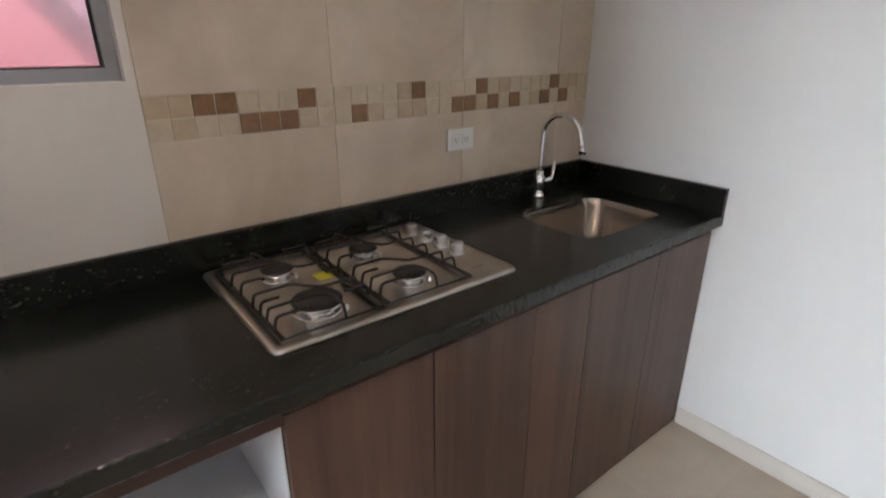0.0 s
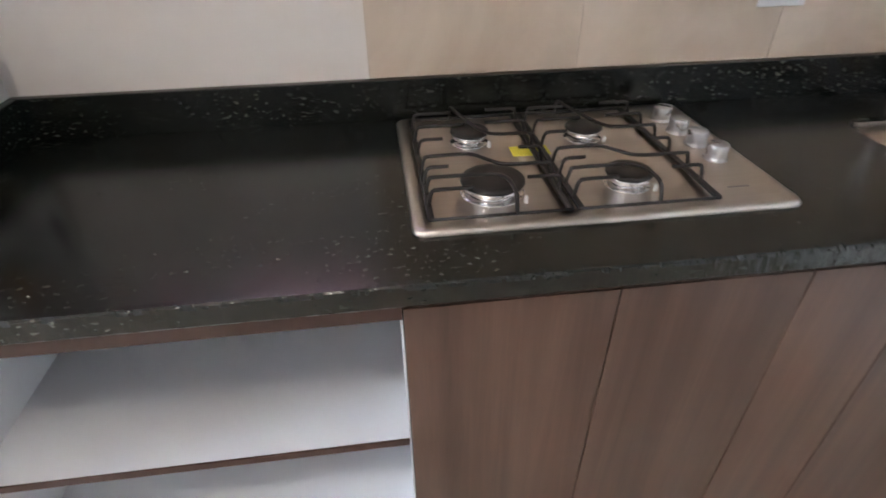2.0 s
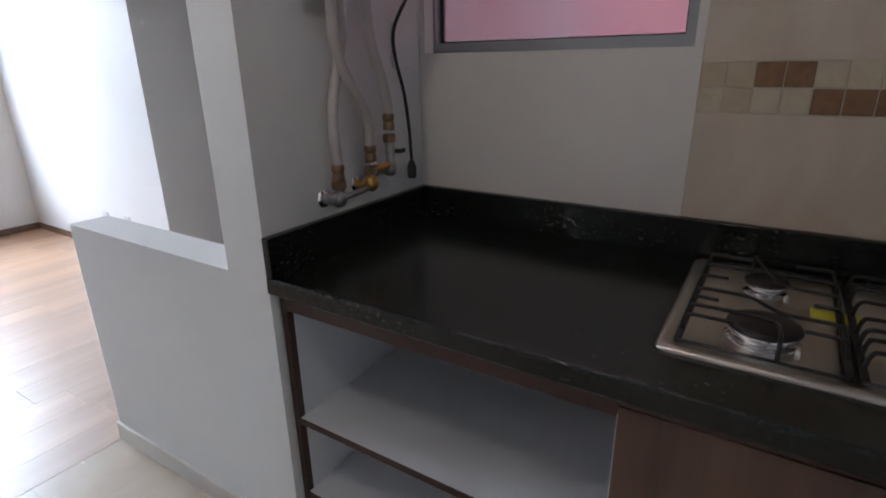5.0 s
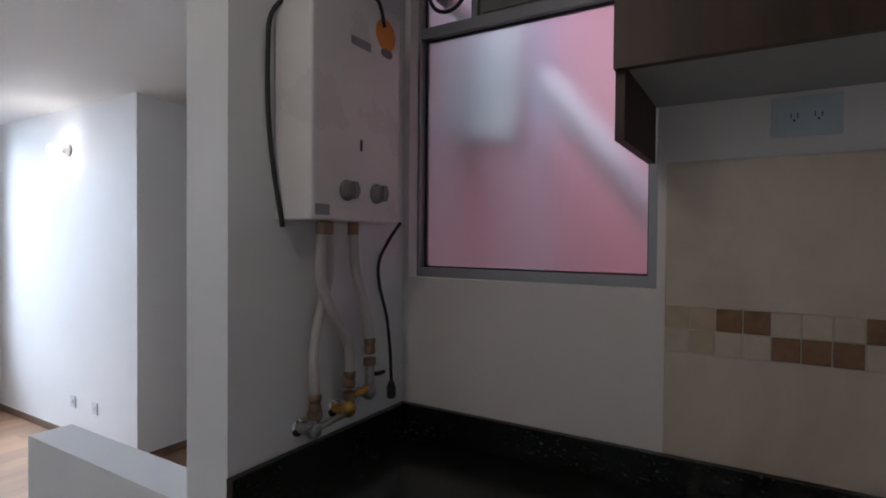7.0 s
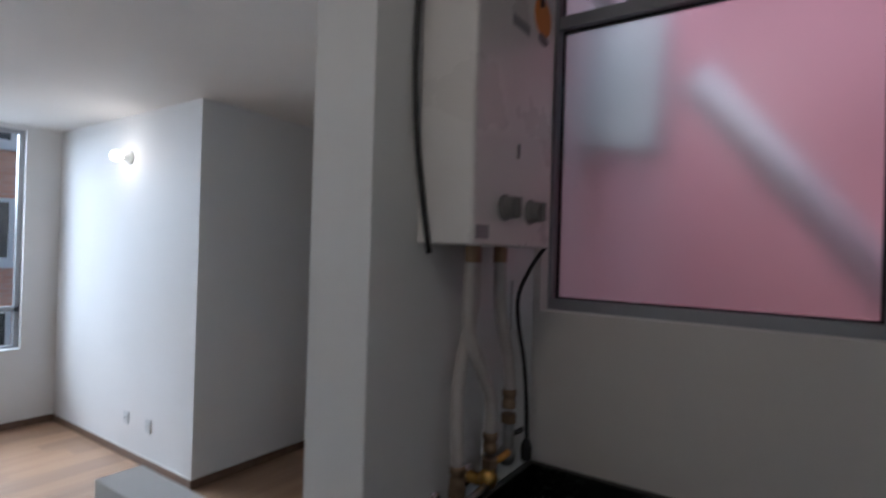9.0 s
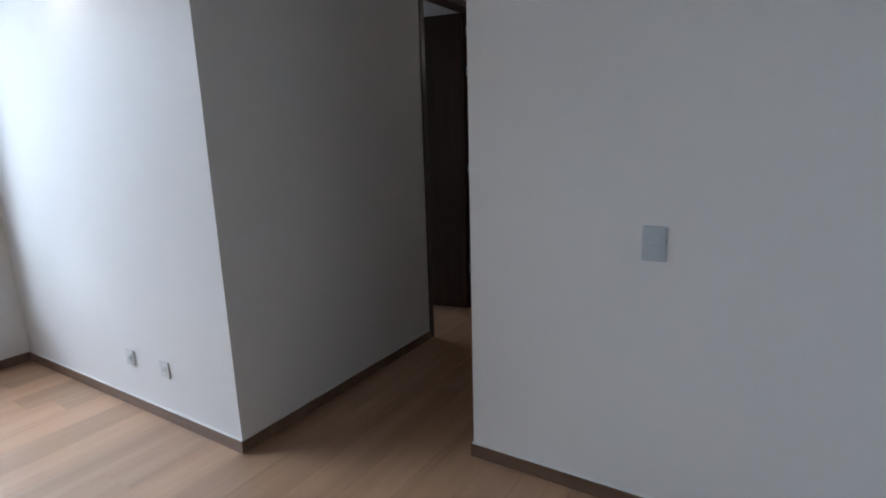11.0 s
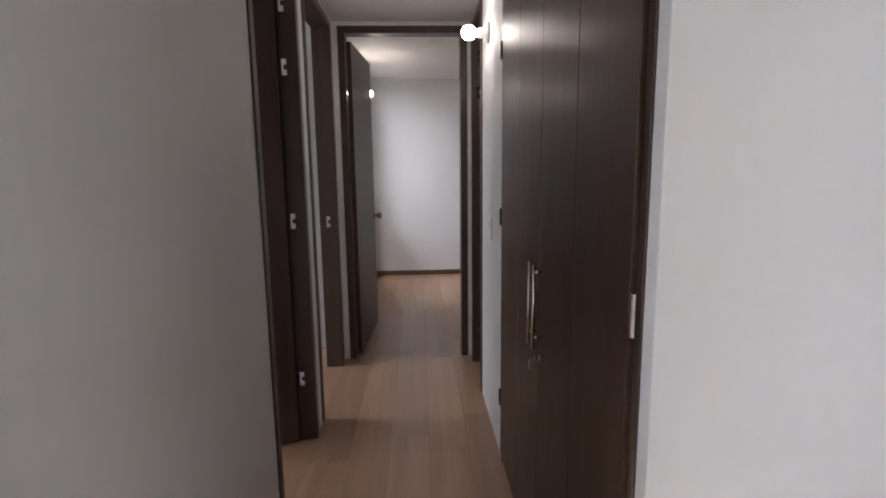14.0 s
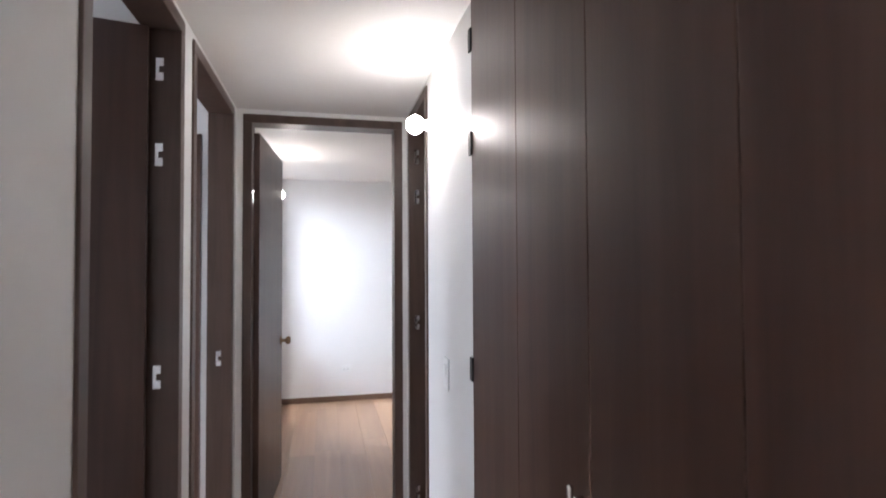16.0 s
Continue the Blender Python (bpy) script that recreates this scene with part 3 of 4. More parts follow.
bmesh.ops.recalc_face_normals(bm, faces=bm.faces)
bmesh.ops.bevel(bm, geom=list(bm.edges), offset=0.015, segments=2, profile=0.5, affect="EDGES")
part("hood", bm, plain("pale_blue_plastic", (0.58, 0.70, 0.74), 0.45), vent)
pipe = thing("drain_pipe", "white plastic pipe that slants down the light well", "pipe", (0.45, 0.40, 1.86))
part("pipe", tube([(-0.14, 0.0, 0.185), (0.55, 0.0, -0.72)], 0.05, 16), plain("white_pipe_plastic", (0.68, 0.71, 0.80), 0.4), pipe, smooth=True)


def facade_window(parent, y0, y1, z0, z1, x=-14.0):
    bm = bmesh.new()
    ring(bm, y0, y1, z0, z1, 0.09, x - 0.05, x + 0.04, "x")
    box_bm(bm, x - 0.05, x + 0.04, (y0 + y1) / 2 - 0.05, (y0 + y1) / 2 + 0.05, z0, z1)
    w = part("window", bm, M_PLASTIC, parent, "white framed window")
    bm = bmesh.new()
    box_bm(bm, x - 0.02, x - 0.01, y0 + 0.08, y1 - 0.08, z0 + 0.08, z1 - 0.08)
    part("pane", bm, M_DARKGLASS, w, "dark window pane")
    bm = bmesh.new()
    box_bm(bm, x - 0.03, x + 0.10, y0 - 0.06, y1 + 0.06, z0 - 0.14, z0 - 0.001)
    part("window_sill", bm, M_PLASTIC, w, "pale concrete sill")


block = thing("apartment_building", "orange brick apartment building with white windows across the street", "building")
rows = [(-3.9, -2.4), (-0.55, 0.98), (1.05, 2.42), (3.62, 5.1), (6.3, 7.7)]
cols = [(-7.2, -5.6), (-3.8, -2.2), (-0.9, 0.7), (1.5, 3.02), (5.2, 6.8)]
levels = [(-3.9, -2.5), (-1.4, -0.05), (1.0, 2.4), (3.6, 5.0), (6.2, 7.6)]
bm = bmesh.new()
ys = sorted({-14.0, 12.0, *[v for c in cols for v in c]})
zs = sorted({-6.0, 9.5, *[v for c in levels for v in c]})
for a, b in zip(ys, ys[1:]):
    for c, d in zip(zs, zs[1:]):
        if (a, b) in cols and (c, d) in levels:
            continue
        box_bm(bm, -14.35, -14.0, a, b, c, d)
part("wall", bm, M_BRICK, block, "orange brick wall")
for a, b in cols:
    for c, d in levels:
        facade_window(block, a, b, c, d)
bm = bmesh.new()
box_bm(bm, -20, -14.36, -14, 12, -6, 9.5)
part("core", bm, M_CURTAIN, block, "dim rooms behind the windows")
bm = bmesh.new()
box_bm(bm, -20.2, -13.8, -14.2, 12.2, 9.5, 9.8)
part("roof", bm, plain("roof_edge", (0.4, 0.38, 0.36), 0.8), block)

# ---- kitchen counter ----
CY, CZ = -0.635, 0.90
HOB = (0.808, 1.477, -0.520, -0.038)
SINK = (1.80, 2.25, -0.505, -0.175)


def rounded(x0, x1, y0, y1, r, n=6):
    out = []
    for cx, cy, a0 in ((x1 - r, y1 - r, 0), (x0 + r, y1 - r, 90), (x0 + r, y0 + r, 180), (x1 - r, y0 + r, 270)):
        for i in range(n + 1):
            a = radians(a0 + 90 * i / n)
            out.append((cx + r * math.cos(a), cy + r * math.sin(a)))
    return out


def slab_with_hole(x0, x1, y0, y1, z0, z1, loop):
    bm = bmesh.new()
    outer = [(x1, y1), (x0, y1), (x0, y0), (x1, y0)]
    n = len(loop) // 4
    for z, flip in ((z1, False), (z0, True)):
        o = [bm.verts.new((*p, z)) for p in outer]
        q = [bm.verts.new((*p, z)) for p in loop]
        for k in range(4):
            ids = q[k * n:(k + 1) * n]
            for a, b in zip(ids, ids[1:]):
                bm.faces.new((o[k], b, a) if not flip else (o[k], a, b))
            nxt = q[((k + 1) * n) % len(q)]
            f = (o[k], o[(k + 1) % 4], nxt, ids[-1])
            bm.faces.new(f if not flip else tuple(reversed(f)))
    bm.verts.ensure_lookup_table()
    m = 4 + len(loop)
    top, bot = bm.verts[:m], bm.verts[m:2 * m]
    for k in range(4):
        a, b = k, (k + 1) % 4
        bm.faces.new((top[a], bot[a], bot[b], top[b]))
    for k in range(len(loop)):
        a, b = 4 + k, 4 + (k + 1) % len(loop)
        bm.faces.new((top[b], bot[b], bot[a], top[a]))
    bmesh.ops.recalc_face_normals(bm, faces=bm.faces)
    return bm


worktop = thing("worktop", "black speckled granite worktop with a raised splash edge", "worktop", (1.2, -0.3, CZ))
ti = Matrix.Translation((-1.2, 0.3, -CZ))
bm = slab_with_hole(1.55, XK - 0.002, CY + 0.012, -0.002, CZ - 0.03, CZ, rounded(*SINK, 0.07))
box_bm(bm, 0.002, 1.55, CY + 0.012, -0.002, CZ - 0.03, CZ)
wpart("slab", bm, M_GRANITE, worktop, ti)
bm = bmesh.new()
edge_profile = [(0.012, -0.030, 0), (0.012, 0.0, 0), (0.0035, -0.0004, 0.0009), (0.0008, -0.003, 0.0016), (0.0, -0.009, 0.0007),
                (0.0, -0.024, 0.0005), (0.0006, -0.038, 0.0010), (0.004, -0.0425, 0.0006), (0.022, -0.042, 0), (0.022, -0.0305, 0)]
rows_ = []
steps = 620
for k in range(steps + 1):
    ex = 0.002 + (XK - 0.004) * k / steps
    row = []
    for q, (dy, dz, amp) in enumerate(edge_profile):
        chip = noise.noise(Vector((ex * 55, q * 3.1, 0.5))) + 0.7 * noise.noise(Vector((ex * 170, q * 5.3, 7.5)))
        row.append(bm.verts.new((ex, CY + dy + amp * max(-0.4, chip) * 1.3, CZ + dz - (amp * max(0, chip) if q in (2, 3) else 0))))
    rows_.append(row)
for a, b in zip(rows_, rows_[1:]):
    for q in range(len(edge_profile)):
        w = (q + 1) % len(edge_profile)
        bm.faces.new((a[q], a[w], b[w], b[q]))
bm.faces.new(rows_[0][::-1])
bm.faces.new(rows_[-1])
bmesh.ops.recalc_face_normals(bm, faces=bm.faces)
wpart("front_edge", bm, M_GRANITE, worktop, ti, "roughly cut granite front edge")
for nm, b in (("splashback", (0.002, XK - 0.002, -0.022, -0.002, CZ, 0.994)), ("splashback", (0.002, 0.022, CY, -0.0222, CZ, 0.994)), ("splashback", (XK - 0.022, XK - 0.002, CY, -0.0222, CZ, 0.994))):
    bm = bmesh.new()
    box_bm(bm, *b, 0.002)
    wpart(nm, bm, M_GRANITE, worktop, ti)

sink = thing("sink", "brushed steel undermounted sink set in the black worktop", "sink", (2.05, -0.335, CZ))
bm = bmesh.new()
levels_ = [(0.0, 0.0), (0.012, -0.03), (0.02, -0.13), (0.05, -0.155), (0.14, -0.16)]
ringv = []
for inset, z in levels_:
    lp = rounded(SINK[0] + inset, SINK[1] - inset, SINK[2] + inset, SINK[3] - inset, max(0.02, 0.07 - inset * 0.3))
    ringv.append([bm.verts.new((x - 2.05, y + 0.335, z - 0.012)) for x, y in lp])
for a, b in zip(ringv, ringv[1:]):
    for i in range(len(a)):
        j = (i + 1) % len(a)
        bm.faces.new((a[j], a[i], b[i], b[j]))
bm.faces.new(ringv[-1])
bmesh.ops.recalc_face_normals(bm, faces=bm.faces)
bmesh.ops.reverse_faces(bm, faces=bm.faces)
bowl = part("bowl", bm, M_SINK, sink, smooth=True)
part("drain", lathe([(0.036, 0), (0.036, 0.003), (0.028, 0.004), (0.024, 0.001)], Matrix.Translation((0, 0, -0.1715))), M_CHROME, sink, "chrome drain", smooth=True)

tap = thing("tap", "chrome gooseneck tap with a lever beside the sink", "tap", (2.055, -0.068, CZ))
part("base", lathe([(0.026, 0), (0.026, 0.006), (0.018, 0.012), (0.017, 0.03), (0.021, 0.04), (0.021, 0.075), (0.014, 0.085), (0.012, 0.10)]), M_CHROME, tap, smooth=True)
goose = [(0, 0, 0.08), (0, 0, 0.15), (0, -0.002, 0.21)] + [(0.01 - 0.01 * math.cos(radians(a)), -0.08 + 0.078 * math.cos(radians(a)), 0.235 + 0.08 * math.sin(radians(a))) for a in range(15, 170, 15)] + [(0.02, -0.164, 0.225), (0.02, -0.170, 0.20)]
part("spout", tube(smooth_path(goose, 4), 0.010, 14), M_CHROME, tap, smooth=True)
part("nozzle", tube([(0.02, -0.167, 0.218), (0.02, -0.173, 0.185)], 0.013, 14), M_CHROME, tap, smooth=True)
part("lever", tube([(0.018, 0, 0.055), (0.055, -0.01, 0.06), (0.062, -0.012, 0.075), (0.066, -0.012, 0.13)], 0.006, 10, radii=[0.011, 0.010, 0.006, 0.006]), M_CHROME, tap, smooth=True)

# ---- base cabinets ----
FY = -0.607
front_x = [0.782, 1.127, 1.457, 1.688, 2.038, 2.372]
unit = thing("shelf_unit", "open base unit with white shelves, dark brown edges", "shelf", (0.39, -0.3, 0))
ui = Matrix.Translation((-0.39, 0.3, 0))
bm = bmesh.new()
box_bm(bm, 0.024, 0.778, -0.03, -0.012, 0.08, 0.83)
wpart("back_panel", bm, M_WHITE_BOARD, unit, ui)
for x0, x1 in ((0.010, 0.0235), (0.7785, 0.7815)):
    bm = bmesh.new()
    box_bm(bm, x0, x1, -0.588, -0.012, 0.0, 0.865)
    wpart("side_panel", bm, M_WHITE_BOARD, unit, ui)
bm = bmesh.new()
box_bm(bm, 0.006, 0.0238, FY, -0.5885, 0.0, 0.869)
box_bm(bm, 0.024, 0.781, FY, -0.5885, 0.812, 0.869)
wpart("edge", bm, M_EDGE, unit, ui, "dark brown front edge")
for z in (0.085, 0.279, 0.512):
    bm = bmesh.new()
    box_bm(bm, 0.0238, 0.7783, FY + 0.004, -0.0302, z - 0.016, z)
    sh = wpart("shelf", bm, M_WHITE_BOARD, unit, ui, "white shelf board")
    bm = bmesh.new()
    box_bm(bm, 0.0245, 0.7778, FY, FY + 0.0038, z - 0.016, z - 0.0003)
    wpart("edge_band", bm, M_EDGE, sh, ui, "dark brown edge band")
bm = bmesh.new()
box_bm(bm, 0.006, 0.781, FY + 0.03, FY + 0.045, 0.0, 0.068)
wpart("plinth", bm, M_EDGE, unit, ui)

for k, (a, b) in enumerate(zip(front_x, front_x[1:])):
    cab = thing("base_cabinet", "brown wood-grain base cabinet with a flat handleless door, closed", "cabinet", ((a + b) / 2, -0.3, 0), "base cabinets under the worktop")
    inv = Matrix.Translation((-(a + b) / 2, 0.3, 0))
    bm = bmesh.new()
    box_bm(bm, a + 0.0006, b - 0.0006, FY + 0.022, -0.024, 0.02, 0.70)
    box_bm(bm, a + 0.0006, b - 0.0006, FY + 0.002, FY + 0.04, 0.834, 0.869)
    box_bm(bm, a + 0.0006, b - 0.0006, FY + 0.022, FY + 0.04, 0.70, 0.834)
    wpart("body", bm, M_EDGE, cab, inv)
    bm = bmesh.new()
    box_bm(bm, a + 0.0012, b - 0.0012, FY, FY + 0.018, 0.012, 0.832, 0.001)
    wpart("door", bm, M_CAB, cab, inv)

# ---- hob ----
hob = thing("gas_hob", "brushed steel four-burner gas hob with black wire grates", "hob", ((HOB[0] + HOB[1]) / 2, (HOB[2] + HOB[3]) / 2, CZ))
hx, hy = hob.location.x, hob.location.y
hw, hd = (HOB[1] - HOB[0]) / 2, (HOB[3] - HOB[2]) / 2


def plate_bm():
    bm = bmesh.new()
    prof = [(0.0, 0.0, 0.022), (0.0, 0.004, 0.022), (0.004, 0.009, 0.020), (0.014, 0.010, 0.018), (0.024, 0.005, 0.016)]
    rings_ = []
    for inset, z, r in prof:
        rings_.append([bm.verts.new((x, y, z)) for x, y in rounded(-hw + inset, hw - inset, -hd + inset, hd - inset, r)])
    for a, b in zip(rings_, rings_[1:]):
        for i in range(len(a)):
            j = (i + 1) % len(a)
            bm.faces.new((a[i], a[j], b[j], b[i]))
    bm.faces.new(rings_[-1])
    return bm


part("plate", plate_bm(), M_STEEL, hob, smooth=True)
burners = [(-0.183, -0.118, 0.053), (-0.187, 0.100, 0.036), (0.065, -0.123, 0.038), (0.056, 0.088, 0.035)]
for bx, by, br in burners:
    at = Matrix.Translation((bx, by, 0))
    root = part("burner", lathe([(br + 0.005, 0.0048), (br + 0.004, 0.0062), (br - 0.002, 0.0075), (br - 0.010, 0.0080), (br - 0.011, 0.0160), (br - 0.001, 0.0165), (br + 0.0015, 0.0180), (br + 0.001, 0.0255)], at, 40), M_CHROME, hob, "polished burner ring", smooth=True)
    part("burner_cap", lathe([(br + 0.001, 0.0257), (br + 0.0045, 0.0275), (br + 0.003, 0.0312), (br - 0.010, 0.0335), (br * 0.4, 0.0345), (0.001, 0.0346)], at, 40), M_CASTIRON, root, "black burner cap", smooth=True)
    part("igniter", lathe([(0.004, 0.005), (0.004, 0.015), (0.002, 0.019)], Matrix.Translation((bx + (br + 0.009) * 0.8, by - (br + 0.009) * 0.75, 0)), 10), M_PLASTIC, root, "white ceramic igniter", smooth=True)


def grate(x0, x1, burner, name="grate"):
    """A wire pan support: two rails, bent fingers and three long bent wires that cross the burners; burner: its middle line."""
    z0, z1, r = 0.0135, 0.046, 0.0036
    y0, y1 = -0.212, 0.214
    bm = bmesh.new()
    for x, wide in ((x0, 0.0055), (x1, 0.0055)):
        box_bm(bm, x - wide, x + wide, y0, y1, z0 - 0.004, z0 + 0.003, 0.0015)
    for y in (y0, y1):
        tube([(x0, y, z0), (x1, y, z0)], r * 0.85, 8, bm)

    def rise(side, s_, y):
        return [(side, y, z0), (side + s_ * 0.002, y, z0 + 0.016), (side + s_ * 0.006, y, z1 - 0.004), (side + s_ * 0.014, y, z1)]

    def bend(points):
        tube(smooth_path(points, 4), r, 8, bm)

    c = burner
    bend(rise(x0, 1, -0.128) + [(c - 0.03, -0.128, z1), (c - 0.002, -0.130, z1), (c + 0.016, -0.143, z1), (c + 0.022, -0.165, z1), (c + 0.023, -0.200, z1 - 0.004), (c + 0.023, y0, z0)])
    bend(rise(x0, 1, -0.046) + [(c - 0.05, -0.044, z1), (c - 0.022, -0.050, z1), (c + 0.004, -0.078, z1), (c + 0.030, -0.097, z1)] + rise(x1, -1, -0.100)[::-1])
    bend([(c - 0.030, y1, z0), (c - 0.029, y1 - 0.010, z1 - 0.004), (c - 0.022, 0.165, z1), (c - 0.004, 0.105, z1), (c + 0.020, 0.050, z1), (c + 0.045, 0.036, z1)] + rise(x1, -1, 0.034)[::-1])
    for side, s_, rows in ((x0, 1, ((0.165, 0.085), (0.095, 0.100), (0.030, 0.050), (-0.090, 0.045), (-0.172, 0.075))),
                           (x1, -1, ((0.170, 0.070), (0.100, 0.085), (-0.030, 0.045), (-0.150, 0.060)))):
        for y, reach in rows:
            bend(rise(side, s_, y) + [(side + s_ * reach * 0.6, y, z1), (side + s_ * reach, y, z1)])
    part(name, bm, M_CASTIRON, hob, "black wire pan support", smooth=True)


grate(-0.302, -0.070, -0.184)
grate(-0.052, 0.190, 0.062)
for kx, ky in ((0.277, -0.109), (0.274, -0.040), (0.268, 0.026), (0.265, 0.096)):
    part("knob", lathe([(0.0235, 0.005), (0.0235, 0.008), (0.0190, 0.010), (0.0205, 0.013), (0.0200, 0.034), (0.0185, 0.0365)], Matrix.Translation((kx, ky + 0.057, 0)), 28), M_SATIN, hob, "silver control knob", smooth=True)
bm = bmesh.new()
box_bm(bm, -0.112, -0.034, 0.014, 0.058, 0.0052, 0.0062)
part("sticker", bm, M_YELLOW, hob, "yellow label stuck on the steel")
bm = bmesh.new()
box_bm(bm, -0.104, -0.022, -0.014, 0.012, 0.0052, 0.0060)
part("sticker", bm, M_GROUT, hob, "pale label stuck on the steel")
bm = bmesh.new()
box_bm(bm, 0.235, 0.275, -0.168, -0.164, 0.0052, 0.0058)
part("badge", bm, M_GREYLABEL, hob, "small grey maker's mark")

# ---- upper cabinet ----
upper = thing("wall_cabinet", "medium brown wood wall cabinet above the tiles, closed", "cabinet", (1.55, -0.17, 1.82))
pi_ = Matrix.Translation((-1.55, 0.17, -1.82))
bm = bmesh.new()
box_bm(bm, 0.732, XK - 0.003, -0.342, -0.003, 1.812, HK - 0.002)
wpart("body", bm, M_UPBODY, upper, pi_, "white cabinet body, coloured grey for its shaded underside")
for a, b in ((0.713, 1.28), (1.28, 1.83), (1.83, XK - 0.003)):
    bm = bmesh.new()
    box_bm(bm, a + 0.001, b - 0.001, -0.362, -0.343, 1.805, HK - 0.002, 0.001)
    wpart("door", bm, M_UPCAB, upper, pi_)
bm = bmesh.new()
box_bm(bm, 0.714, 0.731, -0.3425, -0.003, 1.68, HK - 0.002)
wpart("side_panel", bm, M_EDGE, upper, pi_, "dark brown side panel that hangs lower")


# ---- sockets and switches ----
def faceplate(name, at, w, h, axis, label, sockets=0, rocker=False, mat=None):
    """A wall plate; axis is the direction off the wall."""
    root = thing(name, label, "electrical fitting", at)
    mat = mat or M_PLASTIC
    if abs(axis[1]) > 0.5:
        rot = Matrix.Rotation(radians(90), 4, "X") if axis[1] < 0 else Matrix.Rotation(radians(-90), 4, "X")
    else:
        rot = Matrix.Rotation(radians(90), 4, "Z") @ Matrix.Rotation(radians(90), 4, "X")
        if axis[0] < 0:
            rot = Matrix.Rotation(radians(180), 4, "Z") @ rot

    def add(nm, mat, *b, lab="", bev=0.001):
        bm = bmesh.new()
        box_bm(bm, *b, bev)
        bmesh.ops.transform(bm, matrix=rot, verts=bm.verts)
        part(nm, bm, mat, root, lab)
    add("plate", mat, -w / 2, w / 2, -h / 2, h / 2, 0.0, 0.007, bev=0.003)
    for k in range(sockets):
        cx = (k - (sockets - 1) / 2) * 0.042
        add("socket", mat, cx - 0.017, cx + 0.017, -0.017, 0.017, 0.0072, 0.010)
        bm = bmesh.new()
        for dx in (-0.006, 0.006):
            box_bm(bm, cx + dx - 0.001, cx + dx + 0.001, -0.004, 0.006, 0.0101, 0.0106)
        box_bm(bm, cx - 0.002, cx + 0.002, -0.011, -0.007, 0.0101, 0.0106)
        bmesh.ops.transform(bm, matrix=rot, verts=bm.verts)
        part("slot", bm, M_BLACK, root, "dark socket slots")
    if rocker:
        add("rocker", mat, -0.020, 0.020, -0.004, 0.034, 0.0072, 0.012, bev=0.002)
    return root


faceplate("socket", (1.701, -0.0065, 1.150), 0.115, 0.075, (0, -1, 0), "white double socket plate on the beige tiles", 2)
faceplate("socket", (1.025, -0.0005, 1.760), 0.125, 0.085, (0, -1, 0), "blue-grey double socket under the wall cabinet", 2, False, M_SWITCH)
faceplate("socket", (0.0005, -0.090, 1.400), 0.085, 0.12, (1, 0, 0), "white wall plate behind the heater's cable")
faceplate("socket", (-3.36, YL - 0.0005, 0.280), 0.075, 0.085, (0, -1, 0), "pale grey socket plate low on the living room wall", 1, False, M_OLDPLATE)
faceplate("socket", (-3.055, YL - 0.0005, 0.280), 0.075, 0.085, (0, -1, 0), "pale grey socket plate low on the living room wall", 1, False, M_OLDPLATE)
faceplate("switch", (-0.95, YS - 0.0005, 0.985), 0.075, 0.115, (0, -1, 0), "blue-grey plastic light switch on the white wall", 0, True, M_SWITCH)
faceplate("socket", (-1.86, YB - 0.0005, 0.335), 0.11, 0.07, (0, -1, 0), "white socket plate low on the bedroom wall", 2)
faceplate("switch", (XR - 0.0005, 2.89, 1.04), 0.075, 0.115, (-1, 0, 0), "white light switch by the bathroom door", 0, True)

# ---- water heater ----
heater = thing("water_heater", "white wall-hung gas water heater with two grey knobs", "water heater", (0, -0.335, 1.54))
hi = Matrix.Translation((0, 0.335, -1.54))
HY0, HY1, HZ0, HZ1, HX = -0.510, -0.180, 1.537, 2.082, 0.118
bm = bmesh.new()
prof = [(0.002, HY0), (HX - 0.004, HY0), (HX, HY0 + 0.005), (HX, HY1 - 0.012), (HX - 0.012, HY1), (0.002, HY1)]
lo = [bm.verts.new((x, y, HZ0)) for x, y in prof]
up_ = [bm.verts.new((x, y, HZ1)) for x, y in prof]
bm.faces.new(list(reversed(lo)))
bm.faces.new(up_)
for i in range(len(prof)):
    j = (i + 1) % len(prof)
    bm.faces.new((lo[i], lo[j], up_[j], up_[i]))
bmesh.ops.bevel(bm, geom=list(bm.edges), offset=0.004, segments=2, profile=0.5, affect="EDGES")
wpart("body", bm, M_APPLIANCE, heater, hi, "white enamelled casing")
for y in (-0.398, -0.288):
    kb = lathe([(0.025, 0), (0.025, 0.004), (0.021, 0.008), (0.020, 0.026), (0.016, 0.028)], Matrix.Translation((HX, y, 1.608)) @ Matrix.Rotation(radians(90), 4, "Y"))
    box_bm(kb, HX + 0.026, HX + 0.034, y - 0.004, y + 0.004, 1.590, 1.626, 0.001)
    wpart("knob", kb, M_GREY_PLASTIC, heater, hi, "grey control knob")
bm = bmesh.new()
box_bm(bm, HX, HX + 0.002, -0.350, -0.343, 1.706, 1.734, 0.001)
wpart("slot", bm, M_BLACK, heater, hi, "dark display slot")
bm = bmesh.new()
box_bm(bm, HX, HX + 0.001, -0.50, -0.455, 1.548, 1.572)
wpart("label", bm, M_GREYLABEL, heater, hi, "small grey label")
bm = bmesh.new()
box_bm(bm, HX, HX + 0.001, -0.384, -0.312, 1.954, 1.974)
wpart("badge", bm, M_GREYLABEL, heater, hi, "grey maker's badge")
wpart("sticker", lathe([(0.040, 0), (0.040, 0.0012), (0.001, 0.0012)], Matrix.Translation((HX, -0.252, 2.015)) @ Matrix.Rotation(radians(90), 4, "Y")), M_ORANGE, heater, hi, "round orange sticker")
